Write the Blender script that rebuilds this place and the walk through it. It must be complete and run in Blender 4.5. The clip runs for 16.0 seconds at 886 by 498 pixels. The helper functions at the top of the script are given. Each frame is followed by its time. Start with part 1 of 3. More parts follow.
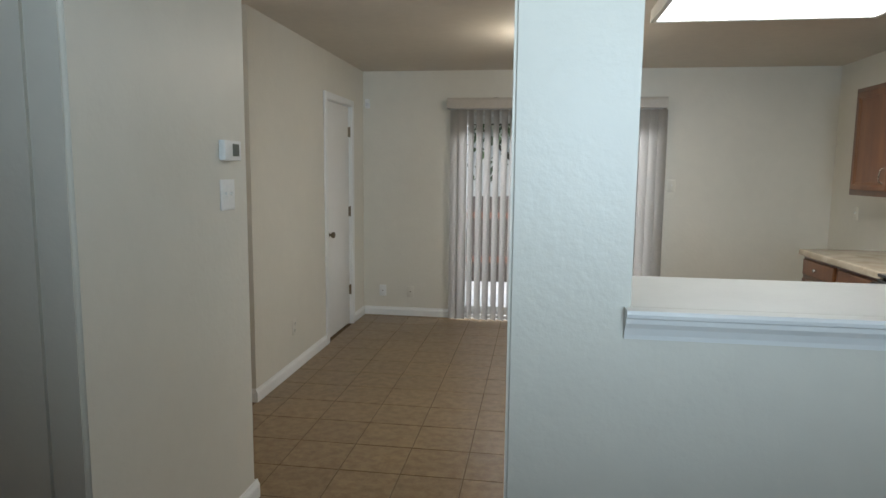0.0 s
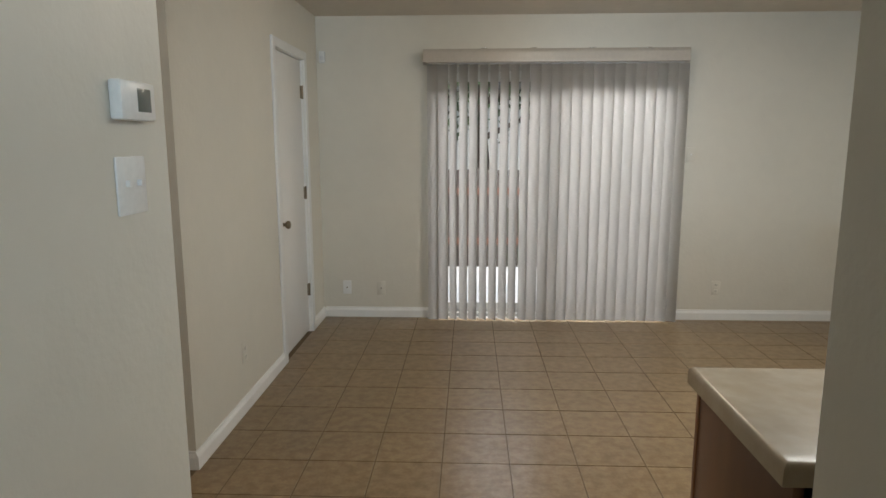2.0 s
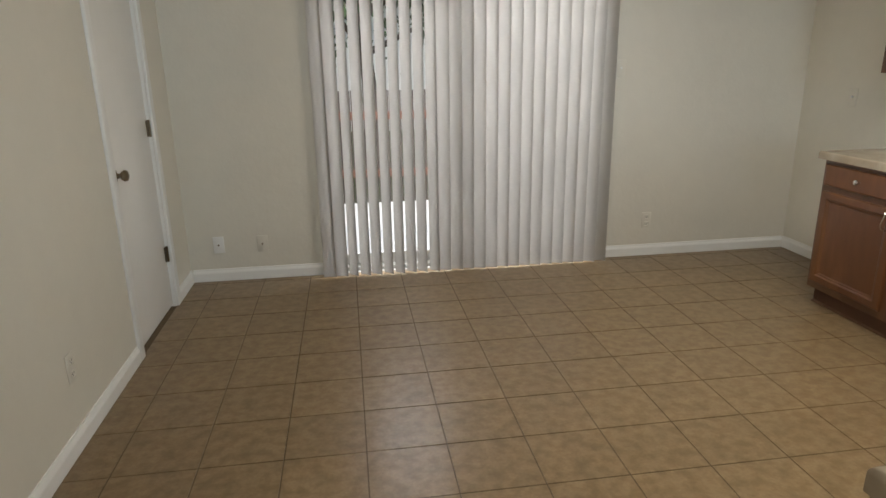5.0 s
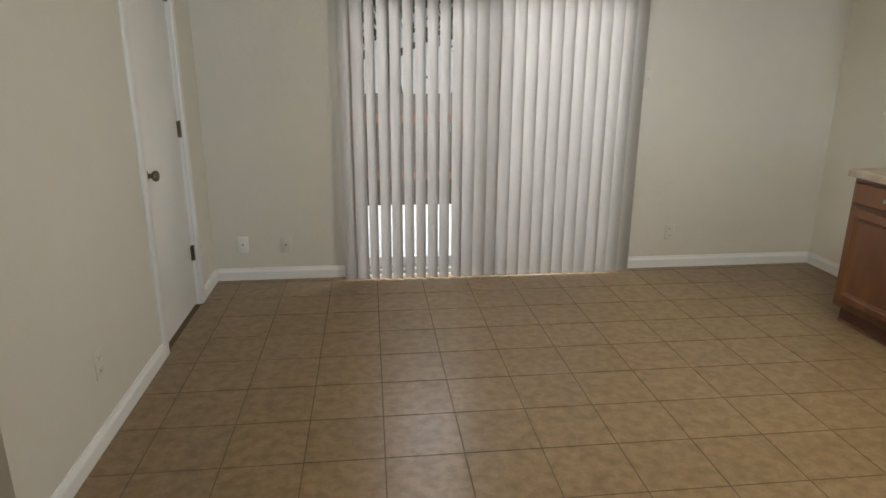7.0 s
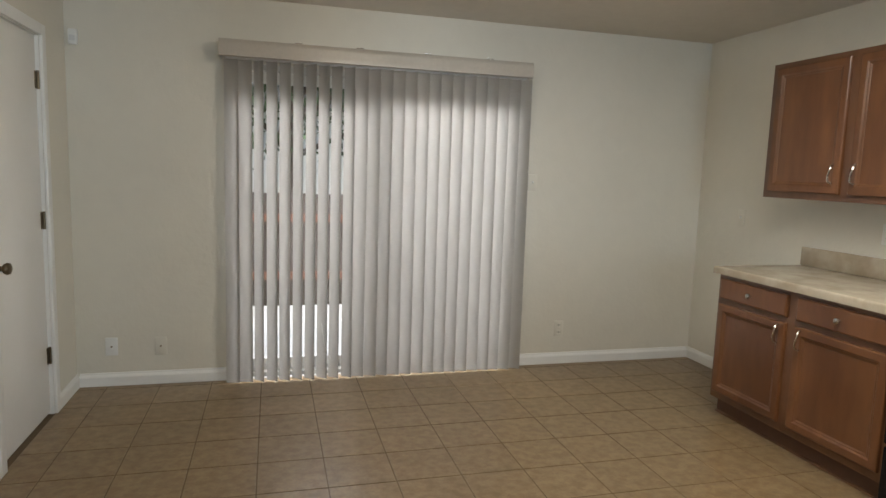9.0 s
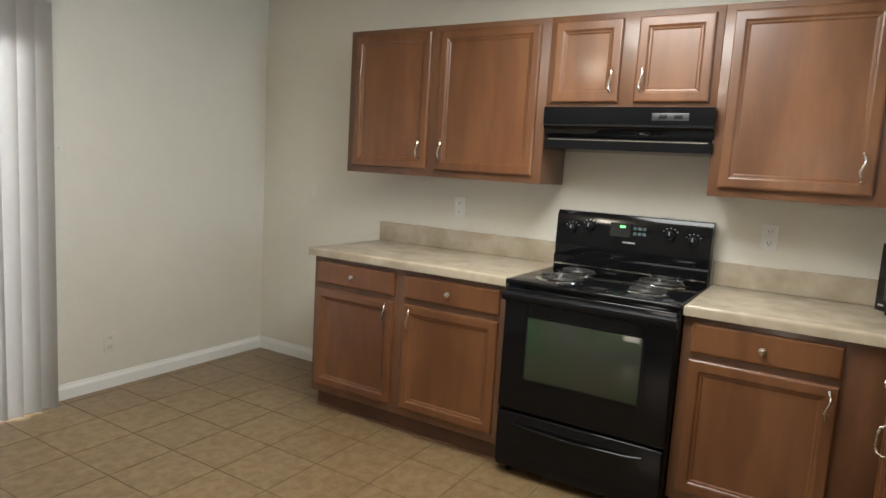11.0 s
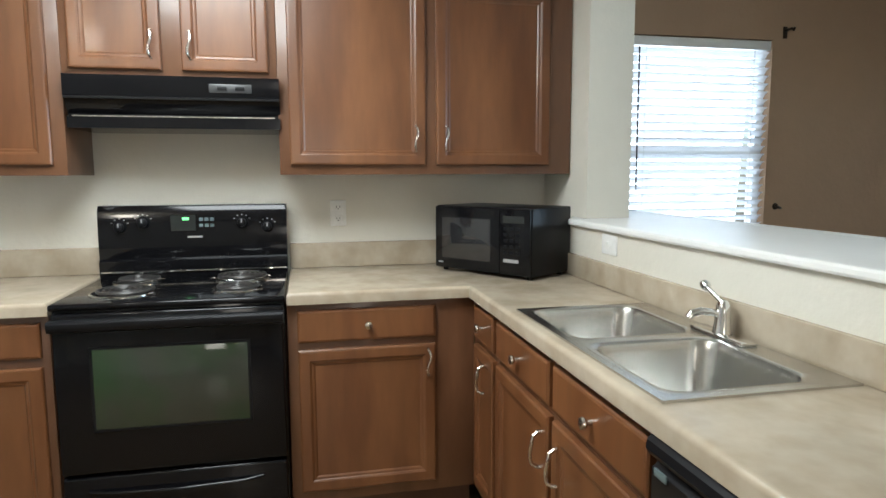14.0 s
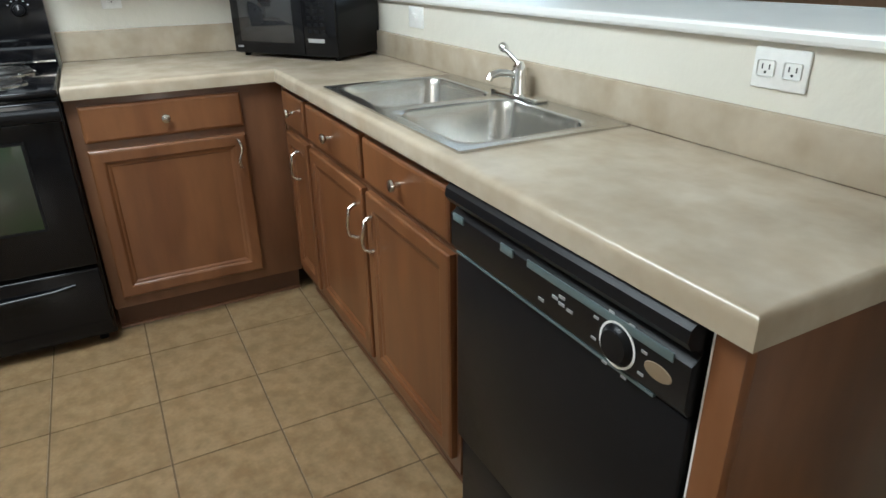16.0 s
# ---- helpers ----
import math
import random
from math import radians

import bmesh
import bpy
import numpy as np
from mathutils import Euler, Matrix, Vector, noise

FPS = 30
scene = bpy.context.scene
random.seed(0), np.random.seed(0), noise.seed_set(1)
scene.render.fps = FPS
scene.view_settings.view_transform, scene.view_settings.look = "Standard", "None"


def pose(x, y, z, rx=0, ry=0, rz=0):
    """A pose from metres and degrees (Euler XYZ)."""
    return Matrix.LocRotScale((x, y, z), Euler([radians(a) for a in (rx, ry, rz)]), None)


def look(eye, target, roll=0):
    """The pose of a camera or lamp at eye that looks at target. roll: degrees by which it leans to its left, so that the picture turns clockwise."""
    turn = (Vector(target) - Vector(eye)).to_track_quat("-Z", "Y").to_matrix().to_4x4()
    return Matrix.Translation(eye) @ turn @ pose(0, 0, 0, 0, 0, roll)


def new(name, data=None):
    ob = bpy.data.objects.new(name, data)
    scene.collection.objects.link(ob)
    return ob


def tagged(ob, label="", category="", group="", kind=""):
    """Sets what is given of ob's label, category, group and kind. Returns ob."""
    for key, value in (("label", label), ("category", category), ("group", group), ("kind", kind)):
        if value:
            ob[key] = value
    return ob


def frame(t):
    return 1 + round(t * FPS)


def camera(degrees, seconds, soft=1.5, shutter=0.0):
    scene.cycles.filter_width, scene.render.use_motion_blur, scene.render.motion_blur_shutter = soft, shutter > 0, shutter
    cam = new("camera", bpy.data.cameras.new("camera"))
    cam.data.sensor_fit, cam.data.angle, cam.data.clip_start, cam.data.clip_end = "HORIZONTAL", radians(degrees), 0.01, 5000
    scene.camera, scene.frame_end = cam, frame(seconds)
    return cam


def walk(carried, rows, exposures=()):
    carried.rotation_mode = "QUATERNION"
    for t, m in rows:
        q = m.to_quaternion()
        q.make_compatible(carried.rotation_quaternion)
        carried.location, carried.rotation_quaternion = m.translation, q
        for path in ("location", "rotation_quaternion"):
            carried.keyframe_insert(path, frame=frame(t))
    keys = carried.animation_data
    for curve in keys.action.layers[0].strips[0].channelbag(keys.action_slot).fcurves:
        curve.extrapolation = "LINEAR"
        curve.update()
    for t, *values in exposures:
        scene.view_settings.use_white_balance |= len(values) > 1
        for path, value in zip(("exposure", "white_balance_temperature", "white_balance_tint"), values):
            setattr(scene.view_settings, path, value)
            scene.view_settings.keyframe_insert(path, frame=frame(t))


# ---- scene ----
cam = camera(69.5, 16.0)
PATH = [
    (0, (-0.38, -0.42, 1.483), (-0.664, 1.545, 1.239), 0.6),
    (0.5, (-0.518, -0.12, 1.483), (-0.755, 1.854, 1.265), 0.0),
    (1, (-0.603, 0.208, 1.472), (-0.912, 2.17, 1.23), -0.6),
    (1.5, (-0.727, 0.45, 1.451), (-1.043, 2.406, 1.175), -0.1),
    (2, (-0.881, 0.654, 1.468), (-0.964, 2.624, 1.137), -0.1),
    (2.5, (-0.966, 0.882, 1.464), (-0.931, 2.848, 1.098), -1.4),
    (3, (-1.005, 1.052, 1.476), (-0.974, 3.023, 1.139), -1.2),
    (3.5, (-1.059, 1.206, 1.474), (-0.922, 3.169, 1.118), -0.5),
    (4, (-1.078, 1.356, 1.46), (-0.747, 3.288, 1.063), -0.1),
    (4.5, (-0.958, 1.477, 1.445), (-0.688, 3.397, 0.955), -0.7),
    (5, (-1.008, 1.554, 1.451), (-0.732, 3.45, 0.877), -0.9),
    (7.5, (-1.031, 1.551, 1.498), (-0.836, 3.458, 0.93), 0.6),
    (8, (-1.02, 1.533, 1.509), (-0.844, 3.491, 1.141), 0.3),
    (8.5, (-1.013, 1.546, 1.519), (-0.776, 3.511, 1.227), 0.8),
    (9, (-0.937, 1.576, 1.433), (-0.419, 3.492, 1.186), 1.9),
    (9.5, (-1.071, 1.763, 1.45), (-0.087, 3.488, 1.217), 2.9),
    (12, (-0.716, 2.693, 1.337), (1.162, 3.329, 1.076), 1.8),
    (12.5, (-0.622, 2.723, 1.345), (1.316, 3.144, 1.087), 0.8),
    (13, (-0.62, 2.716, 1.334), (1.355, 2.931, 1.104), 0.8),
    (13.5, (-0.61, 2.763, 1.33), (1.377, 2.687, 1.125), 0.0),
    (14, (-0.651, 2.809, 1.33), (1.291, 2.389, 1.098), -0.2),
    (14.5, (-0.651, 2.793, 1.306), (1.198, 2.141, 0.91), 0.1),
    (15, (-0.666, 2.774, 1.289), (1.102, 2.009, 0.752), -0.2),
    (15.5, (-0.685, 2.773, 1.268), (1.001, 1.936, 0.59), -0.3),
    (16, (-0.684, 2.767, 1.253), (0.931, 1.921, 0.431), -0.8),
]
walk(cam, [(t, look(eye, target, roll)) for t, eye, target, roll in PATH],
     exposures=[(0, -0.58, 6100, 8), (1, -0.55, 6200, 9), (2, -0.46, 6350, 9), (5, -0.44, 6450, 9), (9.5, -0.40, 6400, 9), (12.0, 0.05, 6100, 8), (13.5, 0.05, 5900, 6), (16, 0.10, 5500, 3)])

# ---- light and exposure ----
world = bpy.data.worlds.new("sky")
scene.world = world
world.use_nodes = True
wn = world.node_tree
sky = wn.nodes.new("ShaderNodeTexSky")
sky.sky_type, sky.sun_disc = "NISHITA", False
sky.sun_elevation, sky.sun_rotation = radians(55), radians(200)
wn.links.new(sky.outputs[0], wn.nodes["Background"].inputs[0])
wn.nodes["Background"].inputs[1].default_value = 0.15


def lamp(name, kind, m, energy, color, size=0.1, size_y=0.1):
    d = bpy.data.lights.new(name, kind)
    d.energy, d.color = energy, color
    if kind == "AREA":
        d.shape, d.size, d.size_y = "RECTANGLE", size, size_y
    elif kind == "SUN":
        d.angle = radians(0.6)
    else:
        d.shadow_soft_size = size
    ob = new(name, d)
    ob.matrix_world = m
    return ob


W, E, N, TOP = -2.115, 2.30, 5.90, 2.45
lamp("sun", "SUN", look((0, 0, 0), (-0.35, 0.55, -1.0)), 3.0, (1.0, 0.95, 0.88))
lamp("dome_bulb", "POINT", pose(-0.29, 4.22, 2.26), 21.0, (1.0, 0.88, 0.72), 0.07)
lamp("tube_light", "AREA", pose(0.90, 3.25, 2.355), 47.0, (1.0, 0.99, 0.93), 1.15, 0.75)
lamp("east_window_sky", "AREA", look((2.44, 0.85, 1.5), (0, 0.85, 1.3)), 15.0, (0.84, 0.92, 1.0), 0.75, 1.0)
front = lamp("south_window_sky", "AREA", look((0.2, -2.05, 1.70), (-0.15, 1.3, 2.65)), 40.0, (0.70, 0.87, 1.0), 1.1, 1.0)
front.data.spread = radians(78)
lamp("patio_sky", "AREA", look((0.45, 8.2, 3.30), (0.2, 5.9, 0.8)), 380.0, (0.92, 0.955, 1.0), 2.4, 1.1)
# unseen fill lamp, added to brighten the hallway wall
lamp("hall_fill_lamp", "AREA", look((-3.98, 2.7, 1.5), (0, 2.7, 1.3)), 17.0, (1.0, 0.86, 0.72), 0.7, 1.0)


# ---- materials ----
def mat(name, color, rough=0.5, metal=0.0, vary=0.08, scale=6.0, bump=0.0, bump_scale=120.0, fine=0.04, stretch=(1, 1, 1), random_amount=0.0, coat=0.0, plain=False, second=None, spots=0.0, spec=0.5):
    """Base colour with broad and fine variation, and fine relief."""
    m = bpy.data.materials.new(name)
    m.use_nodes = True
    t = m.node_tree
    p = t.nodes["Principled BSDF"]
    co = t.nodes.new("ShaderNodeTexCoord")
    mp = t.nodes.new("ShaderNodeMapping")
    mp.inputs["Scale"].default_value = stretch
    geo = t.nodes.new("ShaderNodeNewGeometry")
    t.links.new(geo.outputs["Position"], mp.inputs[0])

    def noise_node(s, detail, rough_n=0.55):
        n = t.nodes.new("ShaderNodeTexNoise")
        n.inputs["Scale"].default_value, n.inputs["Detail"].default_value, n.inputs["Roughness"].default_value = s, detail, rough_n
        t.links.new(mp.outputs[0], n.inputs["Vector"])
        return n

    def ramp(n, lo, hi, a=0.3, b=0.7):
        r = t.nodes.new("ShaderNodeMapRange")
        r.inputs["From Min"].default_value, r.inputs["From Max"].default_value = a, b
        r.inputs["To Min"].default_value, r.inputs["To Max"].default_value = lo, hi
        t.links.new(n, r.inputs["Value"])
        return r.outputs[0]

    broad, grain = noise_node(scale, 4), noise_node(scale * 9, 6)
    value = t.nodes.new("ShaderNodeMath")
    value.operation = "MULTIPLY"
    t.links.new(ramp(broad.outputs[0], 1 - vary, 1 + vary), value.inputs[0])
    t.links.new(ramp(grain.outputs[0], 1 - fine, 1 + fine), value.inputs[1])
    val = value.outputs[0]
    if random_amount:
        info = t.nodes.new("ShaderNodeObjectInfo")
        mul = t.nodes.new("ShaderNodeMath")
        mul.operation = "MULTIPLY"
        t.links.new(val, mul.inputs[0])
        t.links.new(ramp(info.outputs["Random"], 1 - random_amount, 1 + random_amount, 0, 1), mul.inputs[1])
        val = mul.outputs[0]
    mixed = t.nodes.new("ShaderNodeMix")
    mixed.data_type = "RGBA"
    mixed.inputs[6].default_value = (*color, 1)
    mixed.inputs[7].default_value = (*(second or color), 1)
    pick = noise_node(scale * 2.3, 3, 0.5)
    t.links.new(ramp(pick.outputs[0], 0, 1, 0.42 - spots, 0.62), mixed.inputs[0])
    hsv = t.nodes.new("ShaderNodeHueSaturation")
    t.links.new(mixed.outputs[2], hsv.inputs["Color"])
    t.links.new(val, hsv.inputs["Value"])
    t.links.new(hsv.outputs[0], p.inputs["Base Color"])
    p.inputs["Roughness"].default_value = rough
    if not plain:
        t.links.new(ramp(grain.outputs[0], max(0.02, rough - 0.015), min(1, rough + 0.015)), p.inputs["Roughness"])
    p.inputs["Metallic"].default_value = metal
    p.inputs["Specular IOR Level"].default_value = spec
    p.inputs["Coat Weight"].default_value = coat
    p.inputs["Coat Roughness"].default_value = 0.12
    if bump:
        b = t.nodes.new("ShaderNodeBump")
        b.inputs["Strength"].default_value, b.inputs["Distance"].default_value = bump, 0.004
        bn = noise_node(bump_scale, 3)
        t.links.new(bn.outputs[0], b.inputs["Height"])
        t.links.new(b.outputs[0], p.inputs["Normal"])
    return m


def glow(name, color, strength):
    m = bpy.data.materials.new(name)
    m.use_nodes = True
    p = m.node_tree.nodes["Principled BSDF"]
    p.inputs["Base Color"].default_value = (*color, 1)
    p.inputs["Emission Color"].default_value = (*color, 1)
    p.inputs["Emission Strength"].default_value = strength
    return m


def glass(name, color=(1, 1, 1), rough=0.0):
    m = bpy.data.materials.new(name)
    m.use_nodes = True
    p = m.node_tree.nodes["Principled BSDF"]
    p.inputs["Base Color"].default_value = (*color, 1)
    p.inputs["Roughness"].default_value, p.inputs["Transmission Weight"].default_value, p.inputs["IOR"].default_value = rough, 1.0, 1.45
    return m


def cloth(name, color, pass_color, share):
    """Thin vinyl: part of the light goes through."""
    m = mat(name, color, 0.45, vary=0.04, scale=3, fine=0.03, bump=0.1, bump_scale=260)
    t = m.node_tree
    tr = t.nodes.new("ShaderNodeBsdfTranslucent")
    tr.inputs[0].default_value = (*pass_color, 1)
    mix = t.nodes.new("ShaderNodeMixShader")
    mix.inputs[0].default_value = share
    t.links.new(t.nodes["Principled BSDF"].outputs[0], mix.inputs[1])
    t.links.new(tr.outputs[0], mix.inputs[2])
    t.links.new(mix.outputs[0], t.nodes["Material Output"].inputs[0])
    return m


PAINT = mat("beige_paint", (0.68, 0.65, 0.57), 0.42, vary=0.03, scale=1.2, fine=0.015, bump=0.36, bump_scale=34)
BROWN = mat("brown_wall", (0.40, 0.265, 0.165), 0.5, vary=0.04, scale=1.0, fine=0.02, bump=0.5, bump_scale=34)
CEIL = mat("ceiling_paint", (0.62, 0.57, 0.49), 0.8, vary=0.03, scale=1.5, fine=0.03, bump=0.35, bump_scale=60)
TRIM = mat("white_trim", (0.80, 0.80, 0.78), 0.32, vary=0.03, scale=4, fine=0.01, plain=True)
DOORW = mat("white_door_paint", (0.78, 0.77, 0.74), 0.36, vary=0.03, scale=2, fine=0.01, bump=0.12, bump_scale=90)
PLATE = mat("white_plastic", (0.78, 0.78, 0.76), 0.3, vary=0.02)
DARK = mat("dark_slot", (0.03, 0.03, 0.03), 0.5)
TILE = mat("ceramic_tile", (0.172, 0.107, 0.049), 0.29, vary=0.11, scale=8.5, fine=0.10, random_amount=0.04, second=(0.230, 0.160, 0.085), spots=0.06, plain=True)
GROUT = mat("grout", (0.118, 0.082, 0.048), 0.9, vary=0.12, scale=8, fine=0.1)
CARPET = mat("carpet", (0.33, 0.27, 0.2), 0.95, vary=0.1, bump=0.8, bump_scale=400)
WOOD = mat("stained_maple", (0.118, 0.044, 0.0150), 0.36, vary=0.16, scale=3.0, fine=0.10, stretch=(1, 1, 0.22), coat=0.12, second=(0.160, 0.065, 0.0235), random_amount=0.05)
WOODIN = mat("stained_maple_frame", (0.118, 0.052, 0.024), 0.38, vary=0.14, scale=3.0, fine=0.10, stretch=(1, 1, 0.25), coat=0.2, second=(0.15, 0.068, 0.032))
KICK = mat("toe_kick_wood", (0.10, 0.045, 0.022), 0.6, vary=0.15)
COUNTER = mat("laminate", (0.345, 0.280, 0.200), 0.26, vary=0.08, scale=3.6, fine=0.04, second=(0.430, 0.365, 0.278), spots=0.1, plain=True)
BLACK = mat("black_enamel", (0.005, 0.005, 0.006), 0.11, vary=0.1, spec=0.25)
BLACKM = mat("black_plastic", (0.009, 0.009, 0.010), 0.32, vary=0.1, spec=0.14)
BLACKG = mat("dark_oven_glass", (0.02, 0.022, 0.021), 0.06, vary=0.1)
MIRRORG = mat("dark_mirror_glass", (0.02, 0.02, 0.022), 0.05, vary=0.05, spec=1.0)
# coated glass: its green reflection is mixed into the base colour
OVEN = mat("green_reflection_oven_glass", (0.026, 0.048, 0.022), 0.07, vary=0.15, scale=1.2, second=(0.038, 0.042, 0.032))
GREYP = mat("grey_blue_strip", (0.10, 0.135, 0.14), 0.3)
CHROME = mat("chrome", (0.75, 0.75, 0.74), 0.10, 1.0, vary=0.02, fine=0.0, plain=True)
NICKEL = mat("brushed_nickel", (0.62, 0.59, 0.54), 0.26, 1.0, vary=0.05)
BRONZE = mat("antique_brass", (0.20, 0.155, 0.10), 0.32, 1.0, vary=0.1)
OILED = mat("oil_rubbed_bronze", (0.035, 0.025, 0.018), 0.4, 0.8, vary=0.1)
STEEL = mat("brushed_steel", (0.58, 0.58, 0.56), 0.26, 1.0, vary=0.02, scale=2, fine=0.0, plain=True)
COIL = mat("heating_coil", (0.045, 0.042, 0.04), 0.45, 0.4)
SLAT = cloth("grey_vinyl_slat", (0.50, 0.475, 0.435), (0.59, 0.57, 0.545), 0.55)
SLATW = cloth("white_vinyl_slat", (0.80, 0.80, 0.79), (0.85, 0.87, 0.9), 0.42)
VALANCE = mat("grey_beige_valance", (0.47, 0.43, 0.375), 0.33, vary=0.03)
ALU = mat("white_aluminium", (0.62, 0.62, 0.60), 0.4, vary=0.04)
PANE = glass("clear_glass")
DOME = glow("lit_alabaster_glass", (1.0, 0.86, 0.66), 3.2)
DIFFUSER = glow("lit_diffuser", (1.0, 0.97, 0.90), 5.0)
GREENLED = glow("green_display", (0.25, 1.0, 0.3), 0.9)
INK = mat("pale_print", (0.30, 0.30, 0.30), 0.5)
GOLD = mat("bronze_badge", (0.32, 0.25, 0.17), 0.4, 0.5)
CONCRETE = mat("concrete", (0.55, 0.53, 0.50), 0.85, vary=0.1, scale=2, fine=0.08, bump=0.3, bump_scale=60)
FENCE = mat("weathered_fence", (0.105, 0.082, 0.068), 0.8, vary=0.2, scale=3, stretch=(1, 1, 0.15), random_amount=0.15)
REDWOOD = mat("red_stained_rail", (0.24, 0.12, 0.08), 0.7, vary=0.15)
GRASS = mat("grass_ground", (0.10, 0.13, 0.05), 0.95, vary=0.3, scale=1.5, fine=0.2)
SIDING = mat("white_siding", (0.78, 0.77, 0.74), 0.7, vary=0.05, scale=1)
ROOF = mat("grey_shingle", (0.12, 0.11, 0.10), 0.9, vary=0.15)
BARK = mat("bark", (0.10, 0.075, 0.055), 0.9, vary=0.25, scale=8)
LEAF = mat("leaves", (0.055, 0.09, 0.03), 0.6, vary=0.4, scale=2, fine=0.2)
CORD = mat("white_cord", (0.7, 0.7, 0.68), 0.6)


# ---- mesh helpers ----
def add_box(bm, x0, x1, y0, y1, z0, z1, bevel=0.0, seg=2):
    r = bmesh.ops.create_cube(bm, size=1.0, matrix=Matrix.Translation(((x0 + x1) / 2, (y0 + y1) / 2, (z0 + z1) / 2)) @ Matrix.Diagonal((abs(x1 - x0), abs(y1 - y0), abs(z1 - z0), 1)))
    if bevel:
        es = list({e for v in r["verts"] for e in v.link_edges})
        bmesh.ops.bevel(bm, geom=es, offset=bevel, segments=seg, affect="EDGES", profile=0.5)
    return bm


def box(x0, x1, y0, y1, z0, z1, bevel=0.0, seg=2):
    return add_box(bmesh.new(), x0, x1, y0, y1, z0, z1, bevel, seg)


def boxes(items, bevel=0.0):
    bm = bmesh.new()
    for b in items:
        add_box(bm, *b, bevel=bevel)
    return bm


def add_cyl(bm, a, b, r0, r1=None, seg=20, caps=True):
    a, b = Vector(a), Vector(b)
    d = b - a
    m = Matrix.Translation((a + b) / 2) @ d.to_track_quat("Z", "Y").to_matrix().to_4x4()
    bmesh.ops.create_cone(bm, cap_ends=caps, segments=seg, radius1=r0, radius2=r0 if r1 is None else r1, depth=d.length, matrix=m)
    return bm


def cyl(a, b, r0, r1=None, seg=20):
    return add_cyl(bmesh.new(), a, b, r0, r1, seg)


def lathe(profile, seg=32, m=Matrix()):
    """A turned shape from (radius, height) pairs."""
    bm = bmesh.new()
    rings = []
    for r, z in profile:
        rings.append([bm.verts.new(m @ Vector((r * math.cos(2 * math.pi * k / seg), r * math.sin(2 * math.pi * k / seg), z))) for k in range(seg)])
    for a, b in zip(rings, rings[1:]):
        for k in range(seg):
            bm.faces.new((a[k], a[(k + 1) % seg], b[(k + 1) % seg], b[k]))
    bm.faces.new(rings[-1])
    bm.faces.new(rings[0][::-1])
    bmesh.ops.recalc_face_normals(bm, faces=bm.faces)
    return bm


def extrude(profile, x0, x1, m=Matrix()):
    """A (y, z) outline drawn out along x."""
    bm = bmesh.new()
    a = [bm.verts.new(m @ Vector((x0, y, z))) for y, z in profile]
    b = [bm.verts.new(m @ Vector((x1, y, z))) for y, z in profile]
    n = len(profile)
    for k in range(n):
        bm.faces.new((a[k], a[(k + 1) % n], b[(k + 1) % n], b[k]))
    bm.faces.new(a[::-1])
    bm.faces.new(b)
    bmesh.ops.recalc_face_normals(bm, faces=bm.faces)
    return bm


def tube(points, r, seg=10):
    """A round bar along a line of points."""
    bm = bmesh.new()
    pts = [Vector(p) for p in points]
    rings = []
    for i, p in enumerate(pts):
        d = (pts[min(i + 1, len(pts) - 1)] - pts[max(i - 1, 0)]).normalized()
        q = d.to_track_quat("Z", "Y")
        rings.append([bm.verts.new(p + q @ Vector((r * math.cos(2 * math.pi * k / seg), r * math.sin(2 * math.pi * k / seg), 0))) for k in range(seg)])
    for a, b in zip(rings, rings[1:]):
        for k in range(seg):
            bm.faces.new((a[k], a[(k + 1) % seg], b[(k + 1) % seg], b[k]))
    bm.faces.new(rings[0][::-1])
    bm.faces.new(rings[-1])
    bmesh.ops.recalc_face_normals(bm, faces=bm.faces)
    return bm


def mesh_of(name, bm, material, smooth=False):
    me = bpy.data.meshes.new(name)
    bm.to_mesh(me)
    bm.free()
    me.materials.append(material)
    if smooth:
        me.shade_smooth()
        me.set_sharp_from_angle(angle=radians(38))
    return me


def part(name, bm, material, parent, label="", smooth=True):
    ob = new(name, mesh_of(name, bm, material, smooth))
    ob.parent = parent
    if label:
        ob["label"] = label
    return ob


def thing(name, m, label, category, group=""):
    ob = new(name)
    ob.matrix_world = m
    ob.empty_display_size = 0.1
    return tagged(ob, label, category, group)


def setting(name, bm, material, label="", category=""):
    ob = new(name, mesh_of(name, bm, material))
    return tagged(ob, label, category, "", "structure")


# ---- shell of the place ----
DX0, DX1, DTOP = -1.17, 0.80, 2.06           # sliding door opening
setting("wall_north", boxes([(W - 0.12, DX0, N, N + 0.15, 0, TOP), (DX1, E + 0.12, N, N + 0.15, 0, TOP), (DX0, DX1, N, N + 0.15, DTOP, TOP)]), PAINT, "beige textured drywall around the sliding glass door", "wall")
setting("wall_east", box(E, E + 0.12, 1.32, N, 0, TOP), PAINT, "beige textured drywall behind the kitchen cabinets", "wall")
WY0, WY1, WZ0, WZ1 = 0.43, 1.24, 0.85, 2.01   # living room window
setting("wall_east_living", boxes([(E, E + 0.12, -2.0, WY0, 0, TOP), (E, E + 0.12, WY1, 1.32, 0, TOP), (E, E + 0.12, WY0, WY1, 0, WZ0), (E, E + 0.12, WY0, WY1, WZ1, TOP)]), BROWN, "brown east wall of the living room with a window", "wall")
PY0, PY1, PTOP = 4.745, 5.457, 2.06           # white door in the west wall
setting("wall_west", boxes([(W - 0.12, W, 3.31, PY0, 0, TOP), (W - 0.12, W, PY1, N, 0, TOP), (W - 0.12, W, PY0, PY1, PTOP, TOP)]), PAINT, "beige textured drywall with a white door", "wall")
